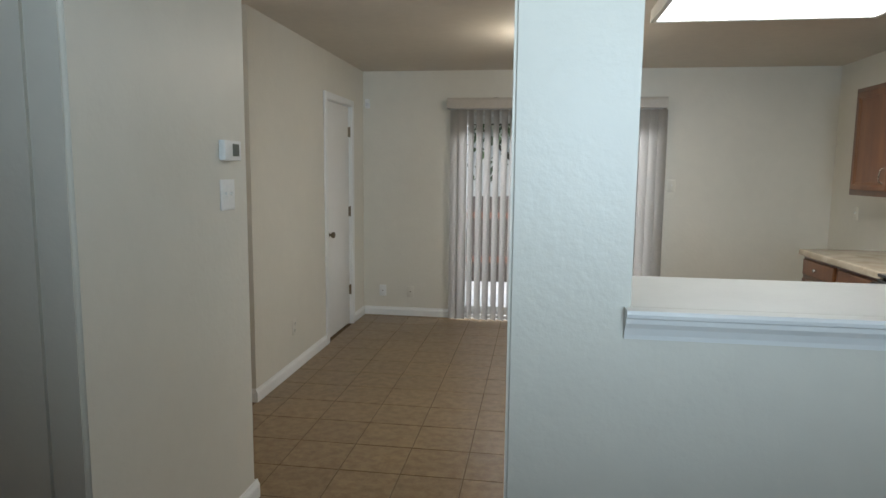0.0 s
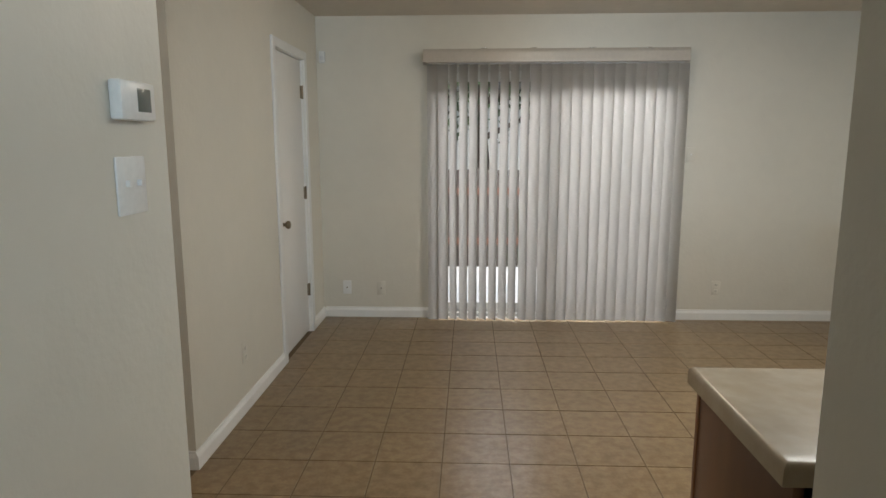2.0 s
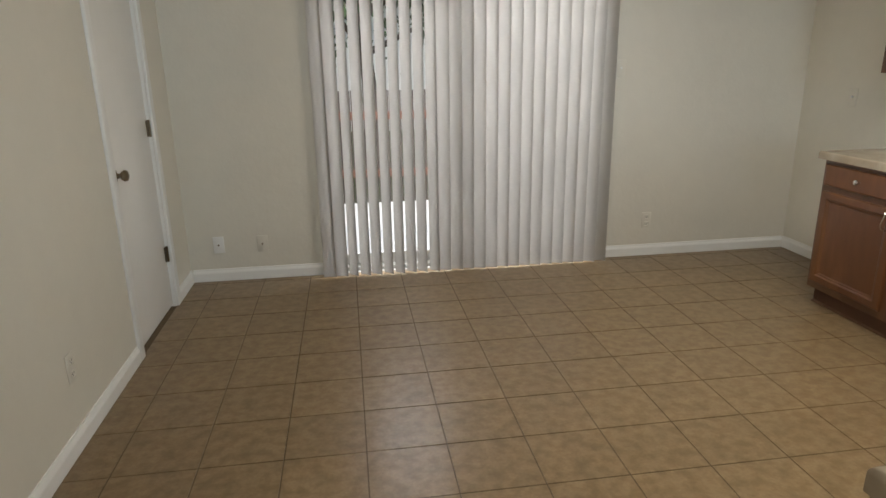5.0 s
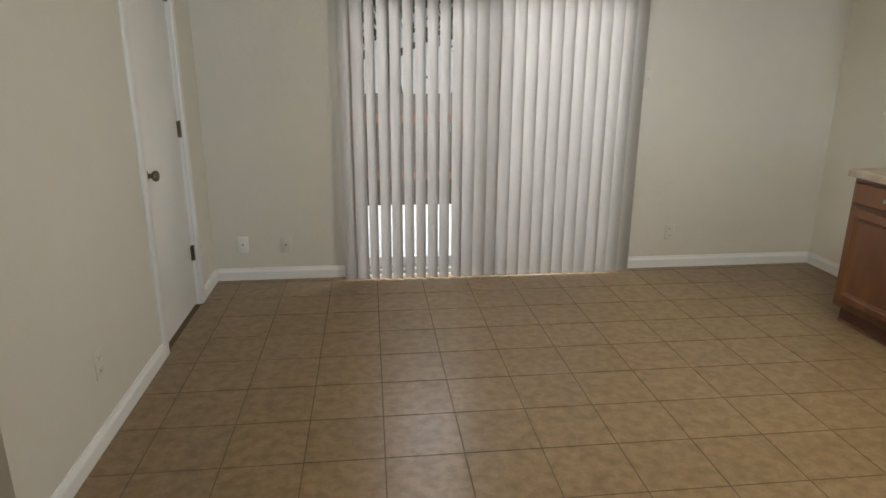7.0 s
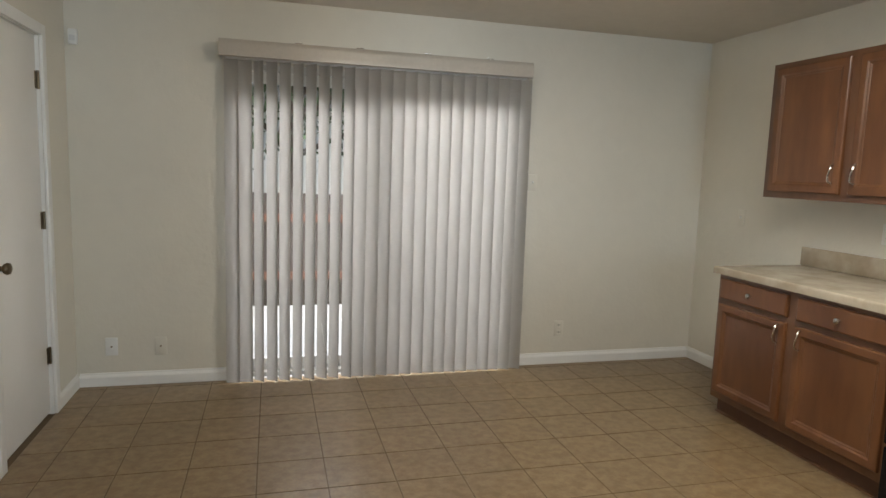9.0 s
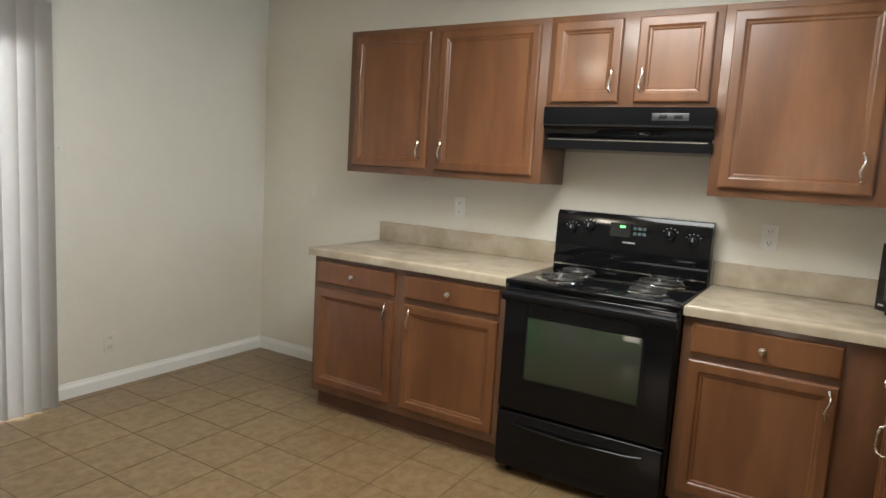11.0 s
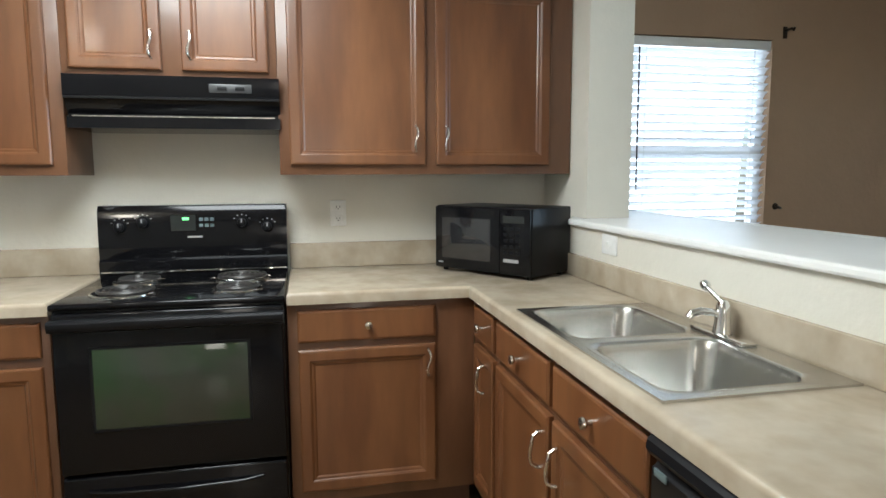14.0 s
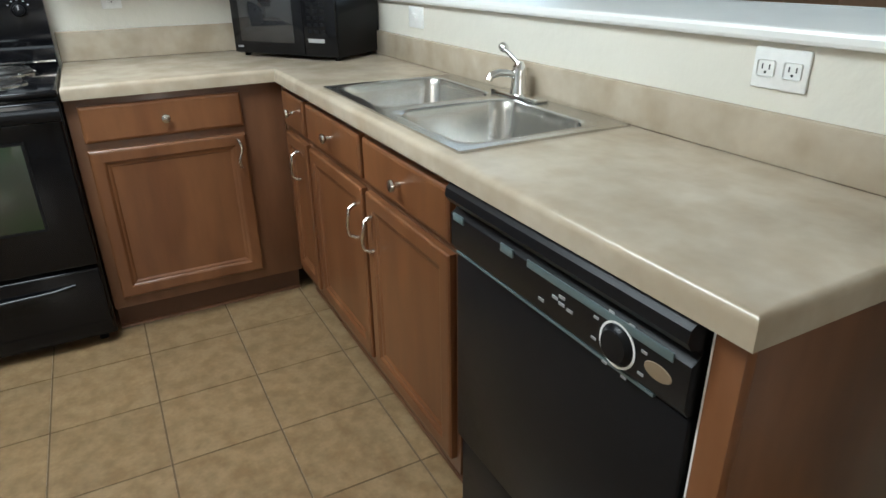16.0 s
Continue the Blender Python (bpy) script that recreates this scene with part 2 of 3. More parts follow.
# unseen walls, added to keep stray light from the gap under the door
setting("wall_closet", boxes([(-3.0, -2.9, 4.2, N + 0.15, 0, TOP), (-2.9, W - 0.12, 4.2, 4.3, 0, TOP), (-2.9, W - 0.12, N, N + 0.15, 0, TOP)]), PAINT, "unseen closet walls added to block light behind the door", "wall")
setting("wall_hall_north", box(-4.0, W - 0.12, 3.31, 3.44, 0, TOP), PAINT, "beige wall at the far side of the hallway", "wall")
setting("wall_hall_west", box(-4.1, -4.0, 2.07, 3.44, 0, TOP), PAINT, "beige wall closing the hallway", "wall")
setting("wall_hall_south", box(-2.55, -1.72, 2.05, 2.17, 0, TOP), PAINT, "beige wall of the hallway", "wall")
bm = box(-1.72, -1.60, 1.12, 2.17, 0, TOP)
bmesh.ops.bevel(bm, geom=[e for e in bm.edges if abs(e.verts[0].co.z - e.verts[1].co.z) > 1], offset=0.012, segments=3, affect="EDGES")
setting("wall_thermostat", bm, PAINT, "beige wall with rounded corners carrying the thermostat", "wall")
setting("wall_living_north", box(-2.55, -1.72, 1.12, 1.24, 0, TOP), PAINT, "beige living room wall", "wall")
setting("wall_hall_end", box(-2.55, -2.43, 1.24, 2.05, 0, TOP), PAINT, "beige end of the wall block", "wall")
setting("wall_living_west", box(-4.1, -4.0, -2.12, 2.07, 0, TOP), BROWN, "brown living room wall", "wall")
setting("wall_south", boxes([(-4.0, -0.6, -2.12, -2.0, 0, TOP), (1.0, E + 0.12, -2.12, -2.0, 0, TOP), (-0.6, 1.0, -2.12, -2.0, 0, 0.8), (-0.6, 1.0, -2.12, -2.0, 2.1, TOP)]), BROWN, "brown living room wall with a window", "wall")
setting("ceiling", box(-4.1, E + 0.12, -2.12, N + 0.15, TOP, TOP + 0.12), CEIL, "beige textured ceiling", "ceiling")
setting("carpet_floor", box(-4.0, E, -2.0, 1.30, -0.12, 0.0), CARPET, "tan living room carpet", "floor")
floor = setting("floor", box(-4.0, E, 1.302, N, -0.12, -0.0022), GROUT, "brown mottled ceramic tile floor with recessed grout", "floor")

# made-up frame around the hall fill lamp; the wall behind has no opening
hw = thing("hall_lamp_frame", pose(-4.0, 2.7, 1.5), "unseen frame added around the hallway fill lamp", "window")
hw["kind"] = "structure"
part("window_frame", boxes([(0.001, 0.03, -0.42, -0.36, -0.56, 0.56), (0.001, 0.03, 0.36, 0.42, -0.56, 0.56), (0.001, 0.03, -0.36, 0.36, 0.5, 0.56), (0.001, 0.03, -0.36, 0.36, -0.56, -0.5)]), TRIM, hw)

# pillar and half wall between kitchen and living room
HY0, HY1 = 1.22, 1.715
bm = bmesh.new()
foot = [(-0.445, HY0), (-0.135, HY0), (-0.135, HY1), (-0.25, HY1), (-0.25, 1.43), (-0.445, 1.43)]
f = bm.faces.new([bm.verts.new((x, y, 0)) for x, y in foot])
r = bmesh.ops.extrude_face_region(bm, geom=[f])
bmesh.ops.translate(bm, verts=[v for v in r["geom"] if isinstance(v, bmesh.types.BMVert)], vec=(0, 0, TOP))
bmesh.ops.recalc_face_normals(bm, faces=bm.faces)
bmesh.ops.bevel(bm, geom=[e for e in bm.edges if abs(e.verts[0].co.z - e.verts[1].co.z) > 1 and e.verts[0].co.x < -0.2], offset=0.01, segments=3, affect="EDGES")
setting("wall_pillar", bm, PAINT, "beige textured drywall pillar beside the pass-through", "wall")
setting("wall_half", box(-0.135, E, HY0, HY1, 0, 1.118), PAINT, "beige half wall under the pass-through", "wall")
setting("wall_stub", box(1.82, E, 1.47, 1.664, 1.146, TOP), PAINT, "short beige wall at the end of the pass-through", "wall")
setting("ledge", boxes([(-0.134, E, HY0 + 0.001, HY1 + 0.022, 1.119, 1.145)], bevel=0.008), TRIM, "white painted ledge on the half wall", "trim")
crown = [(HY0 - a, z) for a, z in ((0.001, 1.064), (0.009, 1.064), (0.012, 1.076), (0.022, 1.095), (0.036, 1.110), (0.040, 1.122), (0.048, 1.127), (0.051, 1.136), (0.048, 1.145), (0.001, 1.145))]
setting("trim_ledge", extrude(crown, -0.150, E), TRIM, "white moulding under the pass-through ledge", "trim")


def baseboard(name, a, b, out):
    """A board from a to b on the floor, standing out from the wall along out."""
    a, b, o = Vector((*a, 0)), Vector((*b, 0)), Vector((*out, 0))
    prof = [(0, 0.001), (0.015, 0.001), (0.015, 0.058), (0.012, 0.066), (0.007, 0.076), (0.005, 0.086), (0, 0.086)]
    bm = bmesh.new()
    rows = [[bm.verts.new(p + o * d + Vector((0, 0, z))) for d, z in prof] for p in (a, b)]
    n = len(prof)
    for k in range(n):
        bm.faces.new((rows[0][k], rows[0][(k + 1) % n], rows[1][(k + 1) % n], rows[1][k]))
    bm.faces.new(rows[0])
    bm.faces.new(rows[1])
    bmesh.ops.recalc_face_normals(bm, faces=bm.faces)
    setting(name, bm, TRIM, "white painted baseboard", "baseboard")


baseboard("baseboard_north_1", (W + 0.015, N), (-1.20, N), (0, -1))
baseboard("baseboard_north_2", (0.802, N), (E - 0.015, N), (0, -1))
baseboard("baseboard_east", (E, 4.86), (E, N - 0.001), (-1, 0))
baseboard("baseboard_west_1", (W, 3.296), (W, 4.684), (1, 0))
baseboard("baseboard_west_2", (W, 5.518), (W, N - 0.001), (1, 0))
baseboard("baseboard_hall", (-4.0, 3.31), (W, 3.31), (0, -1))
baseboard("baseboard_thermostat", (-1.60, 1.11), (-1.60, 2.184), (1, 0))
baseboard("baseboard_hall_south", (-2.54, 2.17), (-1.60, 2.17), (0, 1))
baseboard("baseboard_pillar", (-0.445, HY0), (-0.445, 1.43), (-1, 0))

# door in the west wall with its casing
door = thing("door_1", pose(W, PY0, 0), "white flat hinged door, closed, with brass knob", "door")
door["kind"] = "structure"
part("door_slab", box(-0.055, -0.018, 0.004, PY1 - PY0 - 0.004, 0.016, PTOP - 0.004, 0.003), DOORW, door)
CW = 0.060
cas = boxes([(0.0, 0.017, -CW, 0, 0.001, PTOP + CW), (0.0, 0.017, PY1 - PY0, PY1 - PY0 + CW, 0.001, PTOP + CW), (0.0, 0.017, 0, PY1 - PY0, PTOP, PTOP + CW)], 0.004)
part("casing", cas, TRIM, door, "white door casing")
part("jamb", boxes([(-0.12, 0, 0.0, 0.003, 0, PTOP), (-0.12, 0, PY1 - PY0 - 0.003, PY1 - PY0, 0, PTOP), (-0.12, 0, 0, PY1 - PY0, PTOP - 0.003, PTOP)]), TRIM, door)
knob = part("knob", lathe([(0.030, 0), (0.030, 0.005), (0.014, 0.009), (0.011, 0.026), (0.022, 0.034), (0.028, 0.046), (0.025, 0.058), (0.012, 0.064)], 24, pose(-0.018, 0.075, 0.925, 0, 90, 0)), BRONZE, door, "antique brass door knob")
for z in (0.34, 1.09, 1.83):
    h = part("hinge", box(-0.019, -0.013, PY1 - PY0 - 0.030, PY1 - PY0 - 0.001, z - 0.045, z + 0.045), BRONZE, door, "dark brass hinge")
    part("pin", cyl((-0.008, PY1 - PY0 - 0.006, z - 0.048), (-0.008, PY1 - PY0 - 0.006, z + 0.048), 0.007, seg=10), BRONZE, h)

# sliding glass door
sl = thing("sliding_door", pose(DX0, N + 0.03, 0), "white framed sliding glass patio door behind blinds", "door")
sl["kind"] = "structure"
DW_ = DX1 - DX0
part("track_frame", boxes([(0, 0.035, 0, 0.11, 0, DTOP), (DW_ - 0.035, DW_, 0, 0.11, 0, DTOP), (0.035, DW_ - 0.035, 0, 0.11, DTOP - 0.04, DTOP), (0.035, DW_ - 0.035, 0, 0.11, 0.0, 0.03)], 0.003), ALU, sl)
for x0, y0 in ((0.036, 0.06), (DW_ / 2 - 0.03, 0.015)):
    x1 = x0 + DW_ / 2 - 0.006
    pan = part("sash", boxes([(x0, x0 + 0.06, y0, y0 + 0.035, 0.03, DTOP - 0.04), (x1 - 0.06, x1, y0, y0 + 0.035, 0.03, DTOP - 0.04), (x0 + 0.06, x1 - 0.06, y0, y0 + 0.035, DTOP - 0.11, DTOP - 0.04), (x0 + 0.06, x1 - 0.06, y0, y0 + 0.035, 0.03, 0.11)], 0.003), ALU, sl)
    g = part("pane", box(x0 + 0.055, x1 - 0.055, y0 + 0.015, y0 + 0.019, 0.105, DTOP - 0.105), PANE, pan)
    g.visible_shadow = False

# vertical blind
vb = thing("vertical_blind", pose(0, N, 0), "grey vinyl vertical blind, half open, over sliding door", "blind")
part("headrail", box(-1.21, 0.76, -0.125, -0.085, 2.062, 2.10, 0.003), ALU, vb)
val = [(-0.160, 2.068), (-0.168, 2.073), (-0.170, 2.10), (-0.166, 2.118), (-0.170, 2.14), (-0.166, 2.160), (-0.156, 2.172), (-0.156, 2.068)]
va = part("valance", extrude(val, -1.245, 0.785), VALANCE, vb, "grey-beige valance with clips")
for x in (-1.2455, 0.7795):
    part("return", box(x, x + 0.006, -0.156, -0.002, 2.068, 2.171), VALANCE, va)
for x in (-0.80, -0.42, 0.02, 0.45):
    part("clip", box(x, x + 0.045, -0.172, -0.150, 2.1725, 2.176, 0.001), CHROME, va, "clear plastic clip")


def slat_mesh(w=0.089, h=2.05, n=6):
    bm = bmesh.new()
    cols = []
    for k in range(n + 1):
        u = k / n - 0.5
        x, y = u * w, 0.010 * (1 - 4 * u * u)
        cols.append([[bm.verts.new((x, y + s, z)) for z in (0, -h * 0.5, -h)] for s in (0.0, 0.0012)])
    for a, b in zip(cols, cols[1:]):
        for s in (0, 1):
            for k in range(2):
                q = (a[s][k], b[s][k], b[s][k + 1], a[s][k + 1])
                bm.faces.new(q if s == 0 else q[::-1])
    for c in (cols[0], cols[-1]):
        for k in range(2):
            bm.faces.new((c[0][k], c[1][k], c[1][k + 1], c[0][k + 1]))
    bmesh.ops.recalc_face_normals(bm, faces=bm.faces)
    return mesh_of("slat", bm, SLAT, True)


slat = slat_mesh()
rng = random.Random(4)
COUNT = 25
for i in range(COUNT):
    x = -1.178 + i * (1.935 / (COUNT - 1))
    turn = 44 + rng.uniform(-5, 5) if i < 10 else 26 + rng.uniform(-4, 4)
    if i < 2:
        turn = 15
    ob = new("slat", slat)
    ob.parent = vb
    ob.matrix_basis = pose(x, -0.105, 2.062, rng.uniform(-0.15, 0.15), rng.uniform(-0.12, 0.12), -turn)
part("bead_chain", tube([(-0.62, -0.15, 0.40), (-0.60, -0.15, 0.25), (-0.56, -0.15, 0.16)], 0.002, 6), CORD, vb, "loose white bead chain")


# ---- kitchen ----
def arch_handle(parent, x, y, z, length=0.10):
    """An arched bar pull, upright, on a face that looks along -y."""
    pts = []
    for k in range(13):
        s = k / 12
        pts.append((x + 0.006 * math.sin((s - 0.5) * 2 * math.pi), y - 0.006 - 0.022 * math.sin(math.pi * s) ** 0.22, z + length * (s - 0.5)))
    bm = tube(pts, 0.0050, 8)
    for s in (-0.5, 0.5):
        add_cyl(bm, (x, y, z + length * s), (x, y - 0.009, z + length * s), 0.006, 0.005, 10)
    part("handle", bm, NICKEL, parent, "brushed nickel arched pull")


def round_knob(parent, x, y, z):
    part("knob", lathe([(0.007, 0), (0.006, 0.012), (0.012, 0.016), (0.0155, 0.021), (0.014, 0.027), (0.006, 0.030)], 20, pose(x, y, z, 90, 0, 0)), NICKEL, parent, "small brushed nickel knob")


def panel_door(parent, name, x0, x1, y, z0, z1, border=0.055, drawer=False):
    """A framed front with a sunk field, proud of the face at y towards -y."""
    bm = bmesh.new()
    t = 0.020
    if drawer:
        steps = [(0.0, 0.0), (0.0, t - 0.006), (0.004, t - 0.002), (0.010, t)]
    else:
        steps = [(0.0, 0.0), (0.0, t - 0.005), (0.004, t - 0.001), (0.010, t), (border - 0.016, t), (border - 0.010, t - 0.003), (border - 0.007, t - 0.006), (border, t - 0.007), (border + 0.006, t - 0.011)]
    rings = [[bm.verts.new((xx, y - d, zz)) for xx, zz in ((x0 + i, z0 + i), (x1 - i, z0 + i), (x1 - i, z1 - i), (x0 + i, z1 - i))] for i, d in steps]
    for a, b in zip(rings, rings[1:]):
        for k in range(4):
            bm.faces.new((a[k], a[(k + 1) % 4], b[(k + 1) % 4], b[k]))
    bm.faces.new(rings[-1])
    bm.faces.new(rings[0][::-1])
    bmesh.ops.recalc_face_normals(bm, faces=bm.faces)
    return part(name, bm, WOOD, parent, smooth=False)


def cabinet(name, m, w, z0, z1, depth, label, doors=(), drawers=(), kick=False):
    """Body behind y = 0, fronts towards -y. doors: (x0, x1, z0, z1, handle x, handle z); drawers: (x0, x1, z0, z1)."""
    c = thing(name, m, label, "cabinet")
    if kick:
        part("body", boxes([(0, w, 0, depth, 0.105, z1)], 0.0015), WOODIN, c)
        part("toe_kick", box(0.004, w - 0.004, 0.055, 0.075, 0.001, 0.104), KICK, c, "dark recessed toe kick")
        part("shoe_strip", extrude([(0.055, 0.001), (0.043, 0.001), (0.045, 0.009), (0.055, 0.013)], 0.004, w - 0.004), WOODIN, c, "thin wooden strip along the floor")
    else:
        part("body", box(0, w, 0, depth, z0, z1, 0.0015), WOODIN, c)
    for x0, x1, a, b, hx, hz in doors:
        d = panel_door(c, "door", x0, x1, -0.0005, a, b)
        if hx is not None:
            arch_handle(d, hx, -0.020, hz)
    for x0, x1, a, b in drawers:
        d = panel_door(c, "drawer_front", x0, x1, -0.0005, a, b, drawer=True)
        round_knob(d, (x0 + x1) / 2, -0.020, (a + b) / 2)
    return c


FX = 1.685     # face of the base cabinets on the east wall
CT = 0.912     # counter height
east = lambda y, x: pose(x, y, 0, 0, 0, -90)
cabinet("base_cabinet", east(4.825, FX), 1.165, 0, 0.868, E - FX, "stained maple base cabinet with two doors and two drawers", doors=[(0.030, 0.545, 0.150, 0.690, 0.505, 0.625), (0.612, 1.140, 0.150, 0.690, 0.655, 0.625)], drawers=[(0.030, 0.545, 0.722, 0.842), (0.612, 1.140, 0.722, 0.842)], kick=True)
cabinet("base_cabinet", east(2.882, FX), 0.700, 0, 0.868, E - FX, "stained maple base cabinet with one door and drawer", doors=[(0.035, 0.545, 0.150, 0.695, 0.515, 0.625)], drawers=[(0.035, 0.545, 0.722, 0.842)], kick=True)
FY = 2.180     # face of the peninsula cabinets
pen = lambda x: pose(x, FY, 0, 0, 0, 180)
cabinet("base_cabinet", pen(FX - 0.002), 0.315, 0, 0.868, FY - HY1 - 0.002, "narrow stained maple base cabinet in the corner", doors=[(0.055, 0.300, 0.150, 0.695, 0.200, 0.60)], drawers=[(0.055, 0.300, 0.722, 0.842)], kick=True)
cabinet("sink_cabinet", pen(1.366), 1.006, 0, 0.700, FY - HY1 - 0.002, "stained maple sink base cabinet with two doors", doors=[(0.020, 0.492, 0.150, 0.695, 0.445, 0.585), (0.520, 0.990, 0.150, 0.695, 0.560, 0.585)], kick=True)
sk = [o for o in scene.objects if o.name == "sink_cabinet"][0]
part("apron_rail", box(0, 1.006, 0, 0.02, 0.702, 0.868), WOODIN, sk)
for a, b in ((0.020, 0.492), (0.520, 0.990)):
    d = panel_door(sk, "drawer_front", a, b, -0.0005, 0.722, 0.842, drawer=True)
    round_knob(d, (a + b) / 2, -0.020, 0.782)
endp = thing("end_panel", pose(-0.268, FY + 0.012, 0), "stained maple end panel of the peninsula", "panel")
part("side_panel", box(-0.042, -0.022, HY1 + 0.002 - FY - 0.012, -0.0205, 0.002, 0.868, 0.001), WOODIN, endp)
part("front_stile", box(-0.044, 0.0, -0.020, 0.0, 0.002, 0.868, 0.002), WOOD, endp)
part("back_cleat", box(-0.0215, -0.002, -0.40, -0.36, 0.002, 0.868, 0.001), WOODIN, endp)
tagged(new("filler_strip", mesh_of("filler_strip", box(-0.266, -0.260, FY - 0.03, FY + 0.004, 0.05, 0.866), TRIM)), "white strip between dishwasher and end panel", "trim strip")

UX = 1.990     # face of the wall cabinets
cabinet("wall_cabinet", east(4.885, UX), 1.217, 1.331, 2.120, E - UX, "stained maple wall cabinet with two doors", doors=[(0.045, 0.550, 1.369, 2.090, 0.510, 1.477), (0.610, 1.172, 1.369, 2.090, 0.650, 1.477)])
cabinet("wall_cabinet", east(3.667, UX), 0.766, 1.700, 2.120, E - UX, "short stained maple wall cabinet above the range hood", doors=[(0.028, 0.348, 1.722, 2.090, 0.315, 1.815), (0.420, 0.736, 1.722, 2.090, 0.452, 1.815)])
cabinet("wall_cabinet", east(2.900, UX), 1.232, 1.331, 2.120, E - UX, "stained maple wall cabinet with two doors", doors=[(0.040, 0.588, 1.369, 2.090, 0.545, 1.477), (0.632, 1.130, 1.369, 2.090, 0.672, 1.477)])


def slab(cells_x, cells_y, inside, z0, z1, bevel):
    """A flat top of joined cells; inside(i, j) says which cells are filled."""
    bm = bmesh.new()
    grid = {}
    def v(i, j, z):
        k = (i, j, z)
        if k not in grid:
            grid[k] = bm.verts.new((cells_x[i], cells_y[j], z))
        return grid[k]
    nx, ny = len(cells_x) - 1, len(cells_y) - 1
    full = lambda i, j: 0 <= i < nx and 0 <= j < ny and inside(i, j)
    for i in range(nx):
        for j in range(ny):
            if not full(i, j):
                continue
            bm.faces.new((v(i, j, z1), v(i + 1, j, z1), v(i + 1, j + 1, z1), v(i, j + 1, z1)))
            bm.faces.new((v(i, j, z0), v(i, j + 1, z0), v(i + 1, j + 1, z0), v(i + 1, j, z0)))
            for (di, dj), (a, b) in {(-1, 0): ((i, j + 1), (i, j)), (1, 0): ((i + 1, j), (i + 1, j + 1)), (0, -1): ((i, j), (i + 1, j)), (0, 1): ((i + 1, j + 1), (i, j + 1))}.items():
                if not full(i + di, j + dj):
                    bm.faces.new((v(*a, z0), v(*b, z0), v(*b, z1), v(*a, z1)))
    bmesh.ops.dissolve_limit(bm, angle_limit=0.01, verts=bm.verts, edges=bm.edges)
    if bevel:
        es = [e for e in bm.edges if e.verts[0].co.z > z1 - 1e-4 and e.verts[1].co.z > z1 - 1e-4 and e.is_manifold and abs(e.calc_face_angle(0)) > 0.5]
        bmesh.ops.bevel(bm, geom=es, offset=bevel, segments=4, affect="EDGES", profile=0.5)
    return bm


CX, CY = 1.650, 2.212
c1 = thing("countertop", pose(0, 0, 0), "beige mottled laminate countertop with backsplash", "countertop")
part("top", slab([CX, E], [3.650, 4.848], lambda i, j: True, 0.868, CT, 0.014), COUNTER, c1)
part("backsplash", box(E - 0.020, E, 3.655, 4.845, CT, CT + 0.115, 0.005), COUNTER, c1)
c2 = thing("countertop", pose(0, 0, 0), "beige mottled laminate corner countertop holding the sink", "countertop")
SX0, SX1, SY0, SY1 = 0.365, 1.190, 1.742, 2.180
part("top", slab([-0.330, SX0 + 0.015, SX1 - 0.015, CX, E], [HY1, SY0 + 0.015, SY1 - 0.015, CY, 2.882], lambda i, j: (j == 3 and i == 3) or (j < 3 and not (i == 1 and j == 1)), 0.868, CT, 0.014), COUNTER, c2)
part("backsplash", box(E - 0.020, E, HY1 + 0.021, 2.880, CT, CT + 0.112, 0.005), COUNTER, c2)
part("backsplash", box(-0.249, E, HY1, HY1 + 0.020, CT, CT + 0.090, 0.005), COUNTER, c2)

# sink
sink = thing("sink", pose(0, 0, CT), "double bowl stainless steel sink set in countertop", "sink")
BOWLS = ((0.40, 0.758), (0.808, 1.165))
BY0, BY1 = 1.812, 2.150
part("rim", slab([SX0, BOWLS[0][0], BOWLS[0][1], BOWLS[1][0], BOWLS[1][1], SX1], [SY0, BY0, BY1, SY1], lambda i, j: not (j == 1 and i in (1, 3)), 0.0005, 0.006, 0.0), STEEL, sink, smooth=False)


def bowl(x0, x1, y0, y1, depth):
    bm = bmesh.new()
    def ring(inset, z, r):
        vs = []
        for cx, cy, a0 in ((x1 - inset - r, y1 - inset - r, 0), (x0 + inset + r, y1 - inset - r, 90), (x0 + inset + r, y0 + inset + r, 180), (x1 - inset - r, y0 + inset + r, 270)):
            for k in range(7):
                a = radians(a0 + 15 * k)
                vs.append(bm.verts.new((cx + r * math.cos(a), cy + r * math.sin(a), z)))
        return vs
    rings = [ring(-0.012, 0.0062, 0.03), ring(0.0, 0.0064, 0.05), ring(0.006, 0.002, 0.055), ring(0.012, -0.02, 0.06), ring(0.020, -depth + 0.04, 0.06), ring(0.032, -depth + 0.012, 0.06), ring(0.055, -depth, 0.05)]
    for a, b in zip(rings, rings[1:]):
        n = len(a)
        for k in range(n):
            bm.faces.new((a[k], a[(k + 1) % n], b[(k + 1) % n], b[k]))
    bm.faces.new(rings[-1])
    bmesh.ops.recalc_face_normals(bm, faces=bm.faces)
    bmesh.ops.reverse_faces(bm, faces=bm.faces)
    return bm


for x0, x1 in BOWLS:
    b = part("bowl", bowl(x0, x1, BY0, BY1, 0.17), STEEL, sink)
    part("drain", lathe([(0.045, 0), (0.045, 0.002), (0.036, 0.003), (0.03, 0.0005), (0.01, 0.0005)], 24, pose((x0 + x1) / 2, (BY0 + BY1) / 2, -0.1695)), CHROME, b, "chrome drain")
fa = thing("faucet", pose(0.752, 1.780, CT + 0.0062), "chrome single lever kitchen faucet on sink deck", "faucet")
part("deck_plate", box(-0.105, 0.105, -0.024, 0.024, 0, 0.010, 0.004), CHROME, fa)
part("column", lathe([(0.024, 0.010), (0.021, 0.03), (0.018, 0.06), (0.017, 0.080), (0.010, 0.092)], 24), CHROME, fa)
